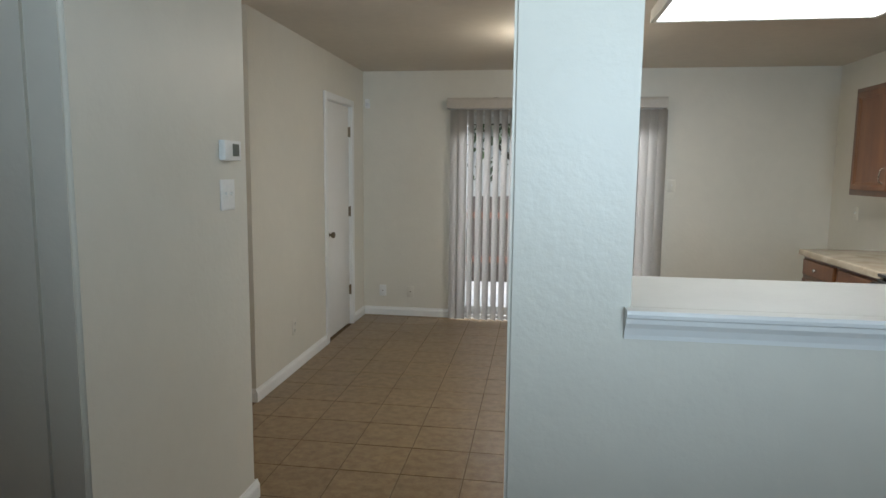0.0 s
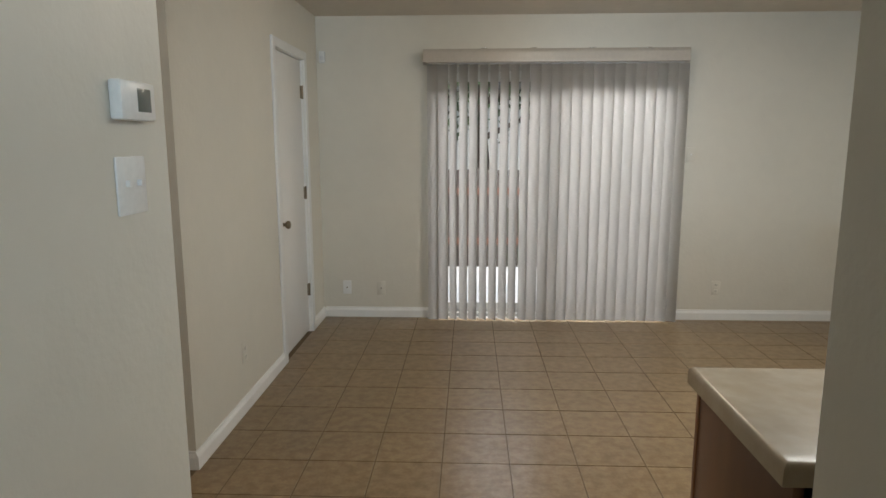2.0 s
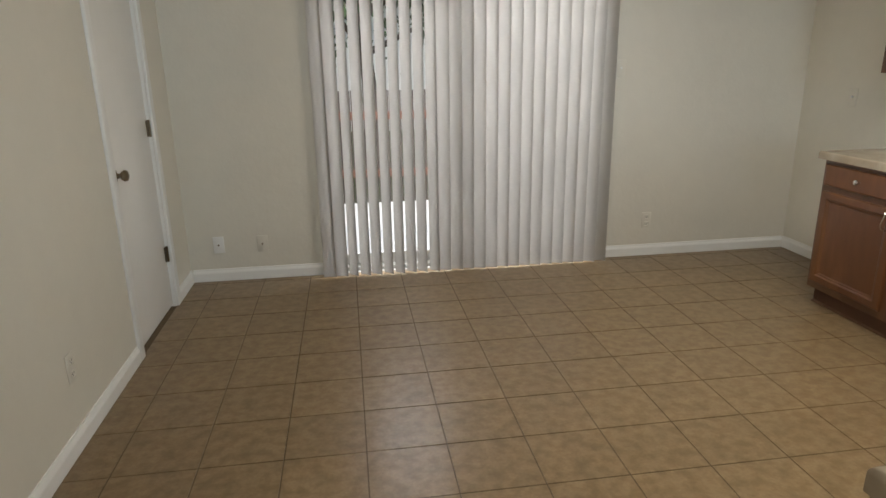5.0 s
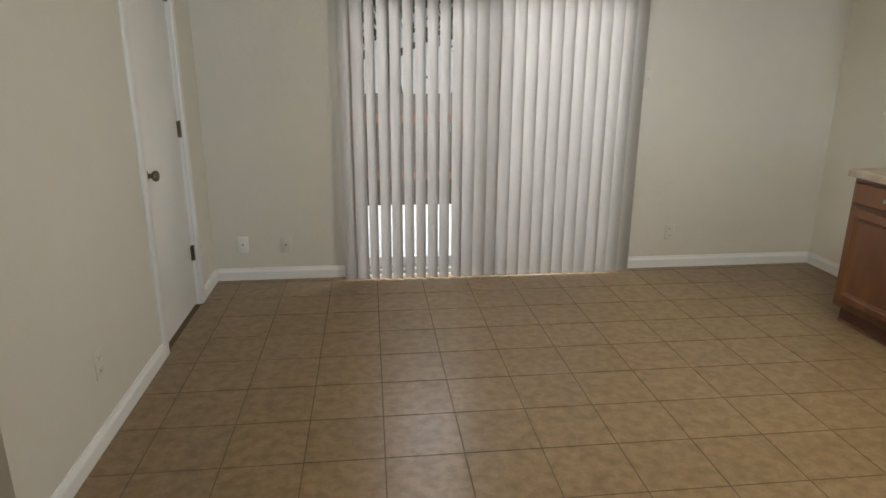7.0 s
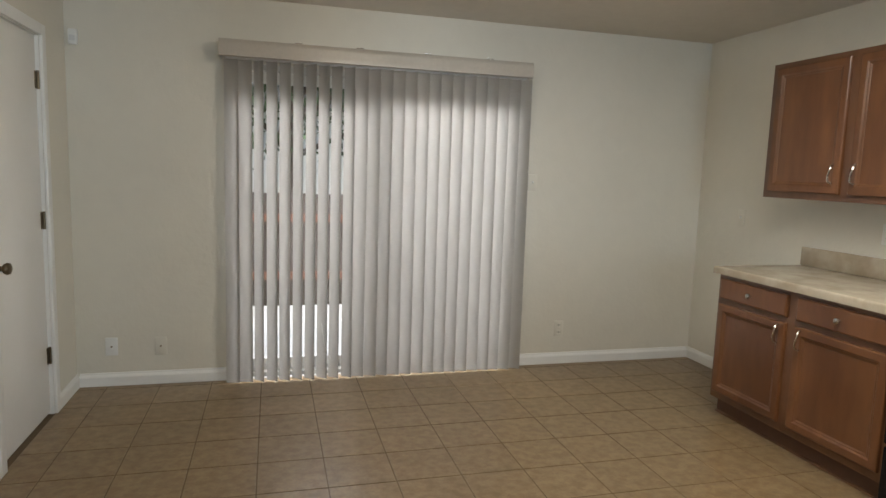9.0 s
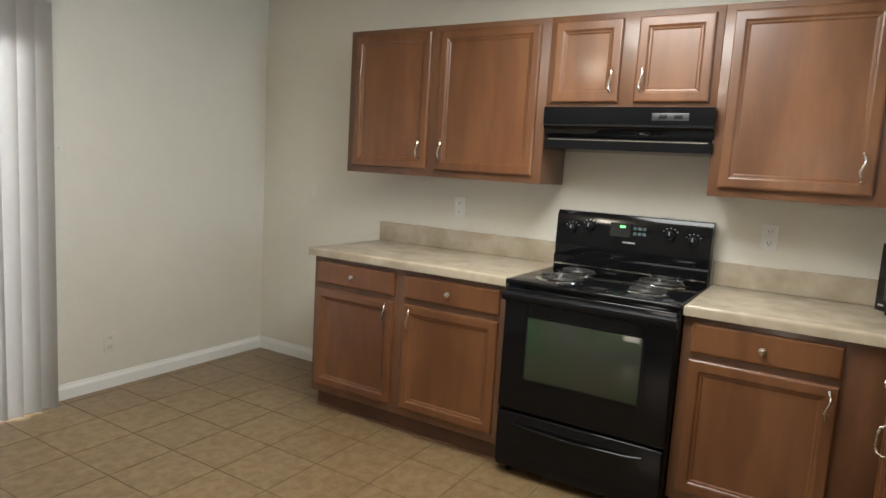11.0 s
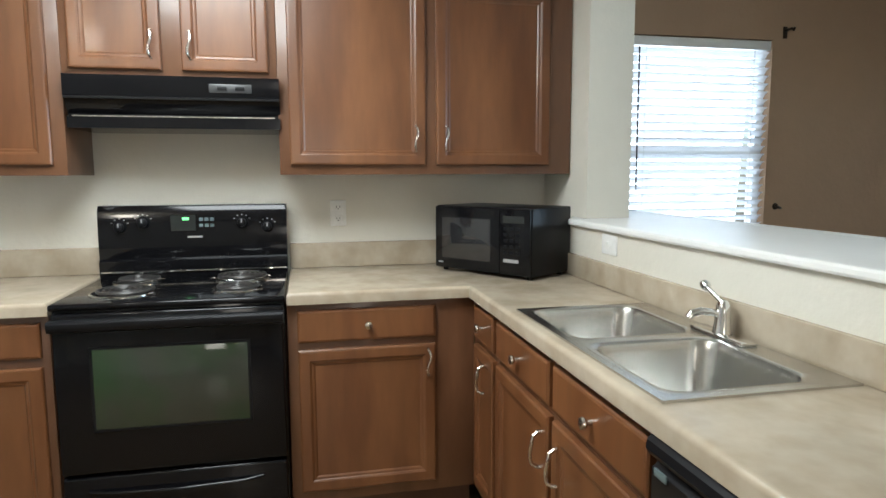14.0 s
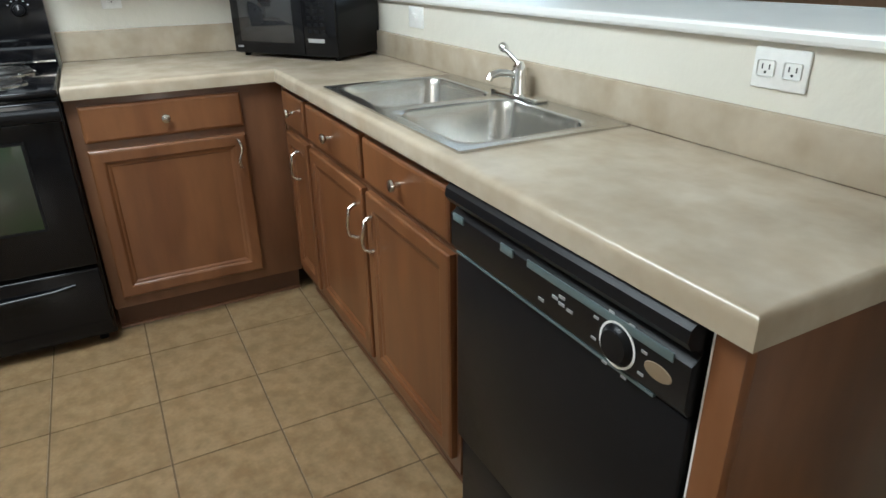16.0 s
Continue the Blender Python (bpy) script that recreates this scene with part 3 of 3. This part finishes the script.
part("spout", tube([(0, 0.004, 0.052), (0.006, 0.025, 0.062), (0.012, 0.055, 0.066), (0.016, 0.078, 0.060), (0.017, 0.084, 0.048)], 0.010, 14), CHROME, fa)
lv = part("lever", tube([(0, 0, 0.085), (0.014, 0.002, 0.093), (0.040, 0.004, 0.106), (0.064, 0.006, 0.118)], 0.006, 10), CHROME, fa)
part("lever_tip", lathe([(0.004, -0.014), (0.011, -0.009), (0.013, 0), (0.011, 0.009), (0.004, 0.014)], 16, pose(0.069, 0.006, 0.121, 0, 58, 0)), CHROME, lv)

# electric range
SYL, SYR = 3.642, 2.888
SW = SYL - SYR
stove = thing("range_stove", pose(1.640, SYL, 0, 0, 0, -90), "black electric coil range with oven window", "stove")
part("body", box(0, SW, 0.02, 0.64, 0.03, 0.885, 0.004), BLACK, stove)
part("cooktop", box(-0.002, SW + 0.002, -0.012, 0.58, 0.886, 0.908, 0.008, 3), BLACK, stove)
od = part("oven_door", box(0.006, SW - 0.006, -0.014, 0.019, 0.318, 0.876, 0.008, 3), BLACK, stove)
part("oven_window", box(0.125, SW - 0.130, -0.0165, -0.0135, 0.475, 0.752, 0.001), OVEN, od, "dark reflective oven window")
part("window_frame", boxes([(0.116, 0.125, -0.0165, -0.0135, 0.466, 0.761), (SW - 0.130, SW - 0.121, -0.0165, -0.0135, 0.466, 0.761), (0.125, SW - 0.130, -0.0165, -0.0135, 0.466, 0.475), (0.125, SW - 0.130, -0.0165, -0.0135, 0.752, 0.761)]), BLACKM, od)
part("door_handle", extrude([(-0.012, 0.812), (-0.044, 0.822), (-0.052, 0.836), (-0.050, 0.850), (-0.040, 0.858), (-0.012, 0.858)], 0.004, SW - 0.004), BLACKM, od, "full-width black handle")
dr = part("drawer", box(0.008, SW - 0.008, -0.012, 0.019, 0.055, 0.306, 0.008, 3), BLACK, stove)
part("drawer_pull", tube([(0.09, -0.013, 0.255), (0.16, -0.026, 0.250), (SW / 2, -0.033, 0.246), (SW - 0.16, -0.026, 0.250), (SW - 0.09, -0.013, 0.255)], 0.008, 10), BLACK, dr)
for x in (0.05, SW - 0.05):
    part("foot", cyl((x, 0.06, 0), (x, 0.06, 0.04), 0.016, seg=12), BLACKM, stove)
bg = part("backguard", extrude([(0.555, 0.908), (0.552, 0.975), (0.566, 0.985), (0.560, 1.010), (0.566, 1.180), (0.580, 1.205), (0.640, 1.205), (0.640, 0.908)], 0.0, SW), BLACK, stove, "black control backguard")
part("chrome_line", box(0.006, SW - 0.006, 0.548, 0.552, 0.928, 0.934), CHROME, bg)
for x, z in ((0.085, 1.118), (0.175, 1.135), (SW - 0.185, 1.130), (SW - 0.080, 1.112)):
    k = part("knob", lathe([(0.026, 0), (0.024, 0.008), (0.019, 0.012), (0.017, 0.026), (0.010, 0.030)], 20, pose(x, 0.5635, z, 90, 0, 0)), BLACKM, bg)
    part("pointer", box(x - 0.0025, x + 0.0025, 0.531, 0.5345, z, z + 0.016), INK, k)
    for a in range(5):
        an = radians(30 + a * 30)
        part("mark", box(x + 0.036 * math.cos(an) - 0.003, x + 0.036 * math.cos(an) + 0.003, 0.5615, 0.5635, z + 0.033 * math.sin(an) - 0.002, z + 0.033 * math.sin(an) + 0.002), INK, k)
part("display", box(SW / 2 - 0.095, SW / 2 + 0.005, 0.5600, 0.5640, 1.098, 1.165), BLACKG, bg)
part("digits", box(SW / 2 - 0.048, SW / 2 - 0.022, 0.5585, 0.5600, 1.143, 1.154), GREENLED, bg, "lit green clock digits")
for k in range(6):
    part("button", box(SW / 2 + 0.018 + 0.022 * (k % 3), SW / 2 + 0.034 + 0.022 * (k % 3), 0.5600, 0.5640, 1.112 + 0.026 * (k // 3), 1.126 + 0.026 * (k // 3)), GREYP, bg)
part("badge", box(SW / 2 - 0.03, SW / 2 + 0.03, 0.5590, 0.5610, 1.068, 1.076), INK, bg, "small pale oval badge")
for x, y, r in ((0.190, 0.170, 0.098), (0.175, 0.440, 0.076), (SW - 0.185, 0.440, 0.098), (SW - 0.175, 0.170, 0.076)):
    b = part("burner", lathe([(r + 0.018, 0.908), (r + 0.018, 0.913), (r + 0.010, 0.915), (r + 0.002, 0.910), (0.02, 0.9085)], 36, pose(x, y, 0)), CHROME, stove, "coil burner with chrome drip ring")
    pts = [(x + (0.018 + (r - 0.018) * s / 90) * math.cos(s * 2 * math.pi / 22), y + (0.018 + (r - 0.018) * s / 90) * math.sin(s * 2 * math.pi / 22), 0.921) for s in range(91)]
    part("coil", tube(pts, 0.0062, 6), COIL, b, "dark spiral heating coil")

# range hood
hood = thing("range_hood", pose(UX - 0.045, 3.655, 0, 0, 0, -90), "black under-cabinet range hood", "range hood")
part("shell", extrude([(0.0, 1.698), (0.0, 1.625), (0.006, 1.612), (0.05, 1.560), (0.05, 1.552), (0.028, 1.548), (0.028, 1.506), (0.355, 1.506), (0.355, 1.698)], 0.0, 0.762), BLACK, hood)
part("trim_strip", box(0.002, 0.760, -0.004, 0.006, 1.612, 1.620), BLACKM, hood)
part("lower_strip", box(0.02, 0.742, 0.024, 0.030, 1.548, 1.552), NICKEL, hood, "thin bright edge strip")
part("control_plate", box(0.505, 0.660, -0.0025, 0.001, 1.640, 1.672, 0.001), mat("dark_grey_plastic", (0.035, 0.036, 0.038), 0.35), hood, "dark grey control plate")
for x in (0.535, 0.60):
    part("rocker_switch", box(x, x + 0.035, -0.006, -0.0025, 1.648, 1.664, 0.0015), BLACKM, hood)

# microwave
mw = thing("microwave_oven", pose(2.100, 2.250, CT, 0, 0, -145), "black countertop microwave oven standing in the corner", "microwave")
MW, MD, MH = 0.510, 0.292, 0.285
part("case", box(0, MW, 0.012, MD, 0.012, MH, 0.006), BLACKM, mw)
md = part("door", box(0.003, MW * 0.70, 0.0, 0.0115, 0.016, MH - 0.004, 0.004), BLACK, mw)
part("window", box(0.045, MW * 0.70 - 0.045, -0.0015, 0.0005, 0.060, MH - 0.050, 0.0005), MIRRORG, md, "dark reflective door window")
part("badge", box(0.022, 0.050, -0.0012, 0.0005, 0.036, 0.043), INK, md, "small pale badge")
cp = part("control_panel", box(MW * 0.705, MW - 0.003, 0.0, 0.0115, 0.016, MH - 0.004, 0.004), BLACK, mw)
part("display", box(MW * 0.735, MW - 0.030, -0.001, 0.0005, MH - 0.060, MH - 0.032), BLACKG, cp)
for r in range(5):
    for c in range(3):
        x = MW * 0.742 + c * 0.030
        part("button", box(x, x + 0.020, -0.001, 0.0005, 0.100 + r * 0.024, 0.112 + r * 0.024), BLACKM, cp)
part("print", box(MW * 0.742, MW * 0.742 + 0.075, -0.001, 0.0005, 0.066, 0.080), INK, cp, "pale printed key labels")
for x in (0.03, MW - 0.03):
    for y in (0.04, MD - 0.04):
        part("foot", cyl((x, y, 0), (x, y, 0.013), 0.012, seg=10), BLACKM, mw)

# dishwasher
dw = thing("dishwasher", pose(0.356, FY + 0.012, 0, 0, 0, 180), "black built-in dishwasher with dial under countertop", "dishwasher")
WD = 0.612
part("tub", box(0.004, WD - 0.004, 0.03, 0.56, 0.10, 0.862), BLACKM, dw)
part("door_panel", box(0.003, WD - 0.003, 0.0, 0.029, 0.245, 0.715, 0.004), BLACKM, dw)
part("kick_panel", box(0.003, WD - 0.003, 0.012, 0.029, 0.03, 0.238, 0.004), BLACKM, dw)
ct = part("control_panel", extrude([(0.029, 0.722), (-0.004, 0.722), (-0.012, 0.735), (-0.012, 0.800), (-0.004, 0.806), (0.004, 0.814), (0.002, 0.822), (-0.018, 0.826), (-0.026, 0.838), (-0.024, 0.855), (-0.012, 0.865), (0.029, 0.865)], 0.003, WD - 0.003), BLACKM, dw, "black control panel with grip rail")
part("seam_strip", box(0.012, WD - 0.060, -0.006, 0.0, 0.7165, 0.721), GREYP, ct)
part("blue_strip", box(0.265, WD - 0.030, -0.0145, -0.0118, 0.792, 0.806, 0.001), GREYP, ct, "grey-blue strip under the grip")
part("latch", box(0.015, 0.055, -0.016, -0.0118, 0.790, 0.806, 0.002), GREYP, ct)
part("latch", box(0.185, 0.225, -0.016, -0.0118, 0.790, 0.806, 0.002), GREYP, ct)
dl = part("dial", lathe([(0.031, 0), (0.029, 0.005), (0.025, 0.008), (0.024, 0.011), (0.01, 0.012)], 32, pose(0.485, -0.012, 0.764, 90, 0, 0)), BLACKM, ct)
ring = bmesh.new()
for k in range(36):
    a0, a1 = 2 * math.pi * k / 36, 2 * math.pi * (k + 1) / 36
    vs = [ring.verts.new((0.485 + r * math.cos(a), -0.0135, 0.764 + r * math.sin(a))) for r, a in ((0.032, a0), (0.032, a1), (0.0355, a1), (0.0355, a0))]
    ring.faces.new(vs)
bmesh.ops.remove_doubles(ring, verts=ring.verts, dist=1e-5)
bmesh.ops.solidify(ring, geom=ring.faces[:], thickness=0.0012)
part("dial_ring", ring, PLATE, dl, "pale ring around the dial")
for k in range(8):
    a = radians(20 + k * 45)
    part("mark", box(0.485 + 0.052 * math.cos(a) - 0.005, 0.485 + 0.052 * math.cos(a) + 0.005, -0.0135, -0.0118, 0.764 + 0.046 * math.sin(a) - 0.002, 0.764 + 0.046 * math.sin(a) + 0.002), INK, ct)
for x, z in ((0.335, 0.768), (0.352, 0.776), (0.352, 0.764), (0.372, 0.762), (0.30, 0.748)):
    part("print", box(x, x + 0.014, -0.0135, -0.0118, z, z + 0.005), INK, ct)
part("badge", lathe([(0.020, 0), (0.019, 0.002), (0.01, 0.0025)], 28, pose(0.560, -0.012, 0.764, 90, 0, 0) @ Matrix.Diagonal((1.2, 0.6, 1, 1))), GOLD, ct, "small oval bronze badge")


# ---- fixtures on the walls ----
def outlet(name, m, label, kind="duplex", wide=0.072, high=0.116, finish=None):
    """A cover plate that looks along -y."""
    o = thing(name, m, label, "outlet" if "outlet" in name else "switch")
    part("plate", box(-wide / 2, wide / 2, -0.006, 0, -high / 2, high / 2, 0.003), finish or PLATE, o)
    if kind == "duplex":
        spots = [(0, 0.026), (0, -0.026)] if high >= wide else [(-0.026, 0), (0.026, 0)]
        for cx, cz in spots:
            s = part("socket", box(cx - 0.017, cx + 0.017, -0.0075, -0.0055, cz - 0.014, cz + 0.014, 0.004), finish or PLATE, o)
            for dx in (-0.007, 0.007):
                part("slot", box(cx + dx - 0.0013, cx + dx + 0.0013, -0.0079, -0.0074, cz - 0.002, cz + 0.007), DARK, s)
            part("earth_hole", cyl((cx, -0.0074, cz - 0.007), (cx, -0.0079, cz - 0.007), 0.0026, seg=10), DARK, s)
    elif kind == "jack":
        part("jack", cyl((0, -0.006, 0), (0, -0.012, 0), 0.006, seg=12), BRONZE, o)
    else:
        n = 2 if kind == "double" else 1
        for k in range(n):
            cx = (k - (n - 1) / 2) * 0.046
            part("toggle", box(cx - 0.005, cx + 0.005, -0.016, -0.005, -0.002, 0.012, 0.002), PLATE, o)
    return o


north = lambda x, z: pose(x, N, z)
eastw = lambda y, z: pose(E, y, z, 0, 0, -90)
westw = lambda y, z, x=W: pose(x, y, z, 0, 0, 90)
southw = lambda x, z: pose(x, HY1, z, 0, 0, 180)
outlet("cable_outlet", north(-1.913, 0.255), "white cable jack plate low on the wall", "jack")
outlet("power_outlet", north(-1.625, 0.250), "beige painted cable plate low on the wall", "jack", finish=PAINT)
outlet("power_outlet", north(1.155, 0.272), "beige painted duplex outlet low on the wall", finish=PAINT)
outlet("light_switch", north(0.885, 1.36), "beige painted light switch beside the sliding door", "single", finish=PAINT)
outlet("power_outlet", westw(3.97, 0.33), "beige painted outlet low on the wall", finish=PAINT)
outlet("light_switch", eastw(5.42, 1.16), "beige painted wall switch plate", "single", finish=PAINT)
outlet("power_outlet", eastw(4.285, 1.160), "white duplex outlet above the countertop")
outlet("power_outlet", eastw(2.660, 1.157), "white duplex outlet above the countertop")
outlet("light_switch", southw(1.500, 1.072), "white switch plate above the backsplash", "single", 0.116, 0.074)
outlet("power_outlet", southw(0.047, 1.074), "white horizontal duplex outlet above the backsplash", "duplex", 0.108, 0.070)
th = thing("thermostat", westw(1.995, 1.553, -1.60), "white digital thermostat with grey display", "thermostat")
part("case", box(-0.070, 0.070, -0.028, 0, -0.040, 0.040, 0.006), PLATE, th)
part("screen", box(-0.008, 0.046, -0.0295, -0.0275, -0.022, 0.026, 0.001), mat("lcd_grey", (0.13, 0.14, 0.12), 0.2), th, "grey display")
outlet("light_switch", westw(1.982, 1.378, -1.60), "white double rocker light switch under thermostat", "double", 0.116, 0.122)
se = thing("motion_sensor", pose(-2.065, N, 2.135), "small white wall sensor in the corner", "sensor")
part("case", box(-0.024, 0.024, -0.034, 0, -0.045, 0.045, 0.008), PLATE, se)
part("lens", box(-0.014, 0.014, -0.036, -0.033, -0.024, 0.008, 0.003), mat("sensor_lens", (0.7, 0.7, 0.7), 0.4), se)

# ---- ceiling lamps ----
dm = thing("ceiling_light", pose(-0.29, 4.22, TOP), "lit alabaster dome ceiling light with bronze rim", "ceiling light")
part("rim", lathe([(0.10, -0.0), (0.19, -0.004), (0.196, -0.022), (0.185, -0.038), (0.160, -0.040)], 40), OILED, dm, "dark bronze rim")
dg = part("dome", lathe([(0.168, -0.040), (0.165, -0.060), (0.148, -0.092), (0.110, -0.120), (0.060, -0.136), (0.012, -0.140)], 40), DOME, dm, "glowing glass dome")
dg.visible_shadow = False
part("finial", lathe([(0.010, -0.139), (0.012, -0.148), (0.004, -0.158)], 16), OILED, dm)
fl = thing("fluorescent_fixture", pose(0.90, 3.25, TOP), "lit white fluorescent ceiling fixture", "ceiling light")
part("frame", boxes([(-0.63, -0.60, -0.45, 0.45, -0.075, 0), (0.60, 0.63, -0.45, 0.45, -0.075, 0), (-0.60, 0.60, -0.45, -0.42, -0.075, 0), (-0.60, 0.60, 0.42, 0.45, -0.075, 0)], 0.004), TRIM, fl)
part("diffuser", box(-0.60, 0.60, -0.42, 0.42, -0.070, -0.060), DIFFUSER, fl, "glowing acrylic diffuser")

# ---- living room window ----
wd = thing("window_1", pose(E, 0, 0), "white framed window with white blind", "window")
wd["kind"] = "structure"
part("window_frame", boxes([(0.05, 0.10, WY0, WY0 + 0.04, WZ0, WZ1), (0.05, 0.10, WY1 - 0.04, WY1, WZ0, WZ1), (0.05, 0.10, WY0 + 0.04, WY1 - 0.04, WZ0, WZ0 + 0.04), (0.05, 0.10, WY0 + 0.04, WY1 - 0.04, WZ1 - 0.04, WZ1), (0.05, 0.10, WY0 + 0.04, WY1 - 0.04, 1.43, 1.47)]), TRIM, wd)
for a, b in ((WZ0 + 0.04, 1.43), (1.47, WZ1 - 0.04)):
    g = part("pane", box(0.07, 0.074, WY0 + 0.04, WY1 - 0.04, a, b), PANE, wd)
    g.visible_shadow = False
part("window_sill", box(-0.03, 0.05, WY0 - 0.02, WY1 + 0.02, WZ0 - 0.02, WZ0, 0.004), TRIM, wd)
mb = thing("window_blind", pose(E, 0, 0), "white horizontal blind lowered over the window", "blind")
part("headrail", box(0.004, 0.046, WY0 + 0.004, WY1 - 0.004, WZ1 - 0.05, WZ1 - 0.004, 0.003), TRIM, mb)
sm = mesh_of("slat", extrude([(-0.022, -0.002), (0.0, 0.002), (0.022, -0.002), (0.022, -0.0008), (0.0, 0.0032), (-0.022, -0.0008)], WY0 + 0.006, WY1 - 0.006, pose(0, 0, 0, 0, 0, 90)), SLATW)
for k in range(27):
    s = new("slat", sm)
    s.parent = mb
    s.matrix_basis = pose(0.025, 0, 0.90 + k * 0.040, 0, 38, 0)
for y in (WY0 + 0.10, WY1 - 0.10):
    part("ladder_cord", cyl((0.002, y, 0.88), (0.002, y, WZ1 - 0.05), 0.0014, seg=6), CORD, mb)
part("wand", cyl((-0.006, WY1 - 0.06, 1.25), (-0.002, WY1 - 0.06, 1.95), 0.004, seg=8), DARK, mb, "dark tilt wand")
for y in (0.362, 1.262):
    hk = thing("tieback_hook", pose(E, y, 1.155), "dark bronze curtain tieback hook on the wall", "hook", "curtain hardware")
    part("rosette", lathe([(0.018, 0), (0.016, 0.006), (0.008, 0.010)], 20, pose(0, 0, 0, 0, -90, 0)), OILED, hk)
    part("arm", tube([(-0.008, 0, 0), (-0.035, 0, -0.004), (-0.055, 0.012, -0.006), (-0.064, 0.032, -0.002), (-0.060, 0.052, 0.010)], 0.006, 8), OILED, hk)
    br = thing("curtain_bracket", pose(E, y, 2.05), "dark bronze curtain rod bracket above the window", "bracket", "curtain hardware")
    part("plate", box(-0.006, 0, -0.012, 0.012, -0.03, 0.03, 0.002), OILED, br)
    part("cup", tube([(-0.006, 0, 0.01), (-0.05, 0, 0.012), (-0.062, 0, 0.0), (-0.07, 0, 0.014)], 0.006, 8), OILED, br)

# ---- outdoors ----
setting("ground", box(-60, 60, N + 0.15, 90, -0.35, -0.20), GRASS, "grass ground behind the house", "ground")
setting("patio", box(-4.0, 3.2, N + 0.15, 8.55, -0.20, -0.08), CONCRETE, "pale sunlit concrete patio", "patio")
fe = thing("fence", pose(0, 8.9, -0.2), "weathered brown board fence behind the patio", "fence")
pm = mesh_of("board", box(-0.068, 0.068, 0, 0.02, 0.0, 1.32, 0.004), FENCE)
for k in range(44):
    b = new("board", pm)
    b.parent = fe
    b.matrix_basis = pose(-3.3 + k * 0.142, 0, rng.uniform(-0.01, 0.01))
for z in (0.35, 1.0):
    part("rail", box(-3.4, 2.9, -0.045, -0.002, z, z + 0.085), REDWOOD, fe, "red-brown fence rail")
hs = thing("neighbour_house", pose(-1.0, 17.0, -0.2), "white neighbouring house behind the fence", "house")
part("wall", box(-7, 7, 0, 5, 0, 2.9), SIDING, hs)
part("roof", extrude([(-0.5, 2.9), (2.5, 4.6), (5.5, 2.9)], -7.4, 7.4), ROOF, hs)


def tree(m, height, spread, seed):
    r = random.Random(seed)
    t = thing("tree", m, "leafy green tree behind the fence", "tree")
    bm = tube([(0, 0, 0), (0.05, 0.03, height * 0.3), (-0.04, 0.06, height * 0.55), (0.03, 0, height * 0.8)], 0.12, 10)
    tips = []
    for k in range(9):
        a, z = r.uniform(0, 6.28), height * r.uniform(0.5, 0.8)
        e = Vector((math.cos(a) * spread * r.uniform(0.5, 0.9), math.sin(a) * spread * r.uniform(0.5, 0.9), z + height * r.uniform(0.05, 0.25)))
        add_cyl(bm, (0, 0, z - 0.15), e, 0.05, 0.015, 8)
        tips += [e, e * 0.75 + Vector((0, 0, z * 0.22))]
    part("trunk", bm, BARK, t)
    vs, fs = [], []
    for p in tips * 2:
        for k in range(60):
            c = p + Vector((r.gauss(0, 0.36), r.gauss(0, 0.36), r.gauss(0, 0.30)))
            q = Euler((r.uniform(0, 6), r.uniform(0, 6), r.uniform(0, 6))).to_matrix()
            s, n0 = r.uniform(0.04, 0.085), len(vs)
            vs += [c + q @ Vector(v) for v in ((-s, 0, 0), (0, -s * 0.5, 0), (s, 0, 0.01), (0, s * 0.5, 0))]
            fs.append((n0, n0 + 1, n0 + 2, n0 + 3))
    me = bpy.data.meshes.new("crown")
    me.from_pydata(vs, [], fs)
    me.materials.append(LEAF)
    cr = new("crown", me)
    cr.parent = t


tree(pose(-0.7, 10.6, -0.2), 3.7, 1.4, 3)
tree(pose(-2.4, 11.2, -0.2), 3.9, 1.5, 8)

# ---- floor tiles ----
TX, TY, X0, Y0 = 0.312, 0.303, 0.245, 2.195
G = 0.0027
shared = {}
for i in range(-8, 8):
    for j in range(-3, 13):
        x0, x1 = max(X0 + i * TX, W), min(X0 + (i + 1) * TX, E)
        y0, y1 = max(Y0 + j * TY, 1.31), min(Y0 + (j + 1) * TY, N)
        if x1 - x0 < 0.03 or y1 - y0 < 0.03:
            continue
        if x0 > 1.95 and y0 < 4.5 or (y1 < 1.58 and x0 > -0.3) or (x0 > -0.1 and y1 < 2.0):
            continue
        key = (round(x1 - x0, 4), round(y1 - y0, 4))
        if key not in shared:
            w, h = key
            shared[key] = mesh_of("tile", box(-w / 2 + G, w / 2 - G, -h / 2 + G, h / 2 - G, -0.006, 0.0), TILE)
        t = new("tile", shared[key])
        t.parent = floor
        t.location = ((x0 + x1) / 2, (y0 + y1) / 2, 0)
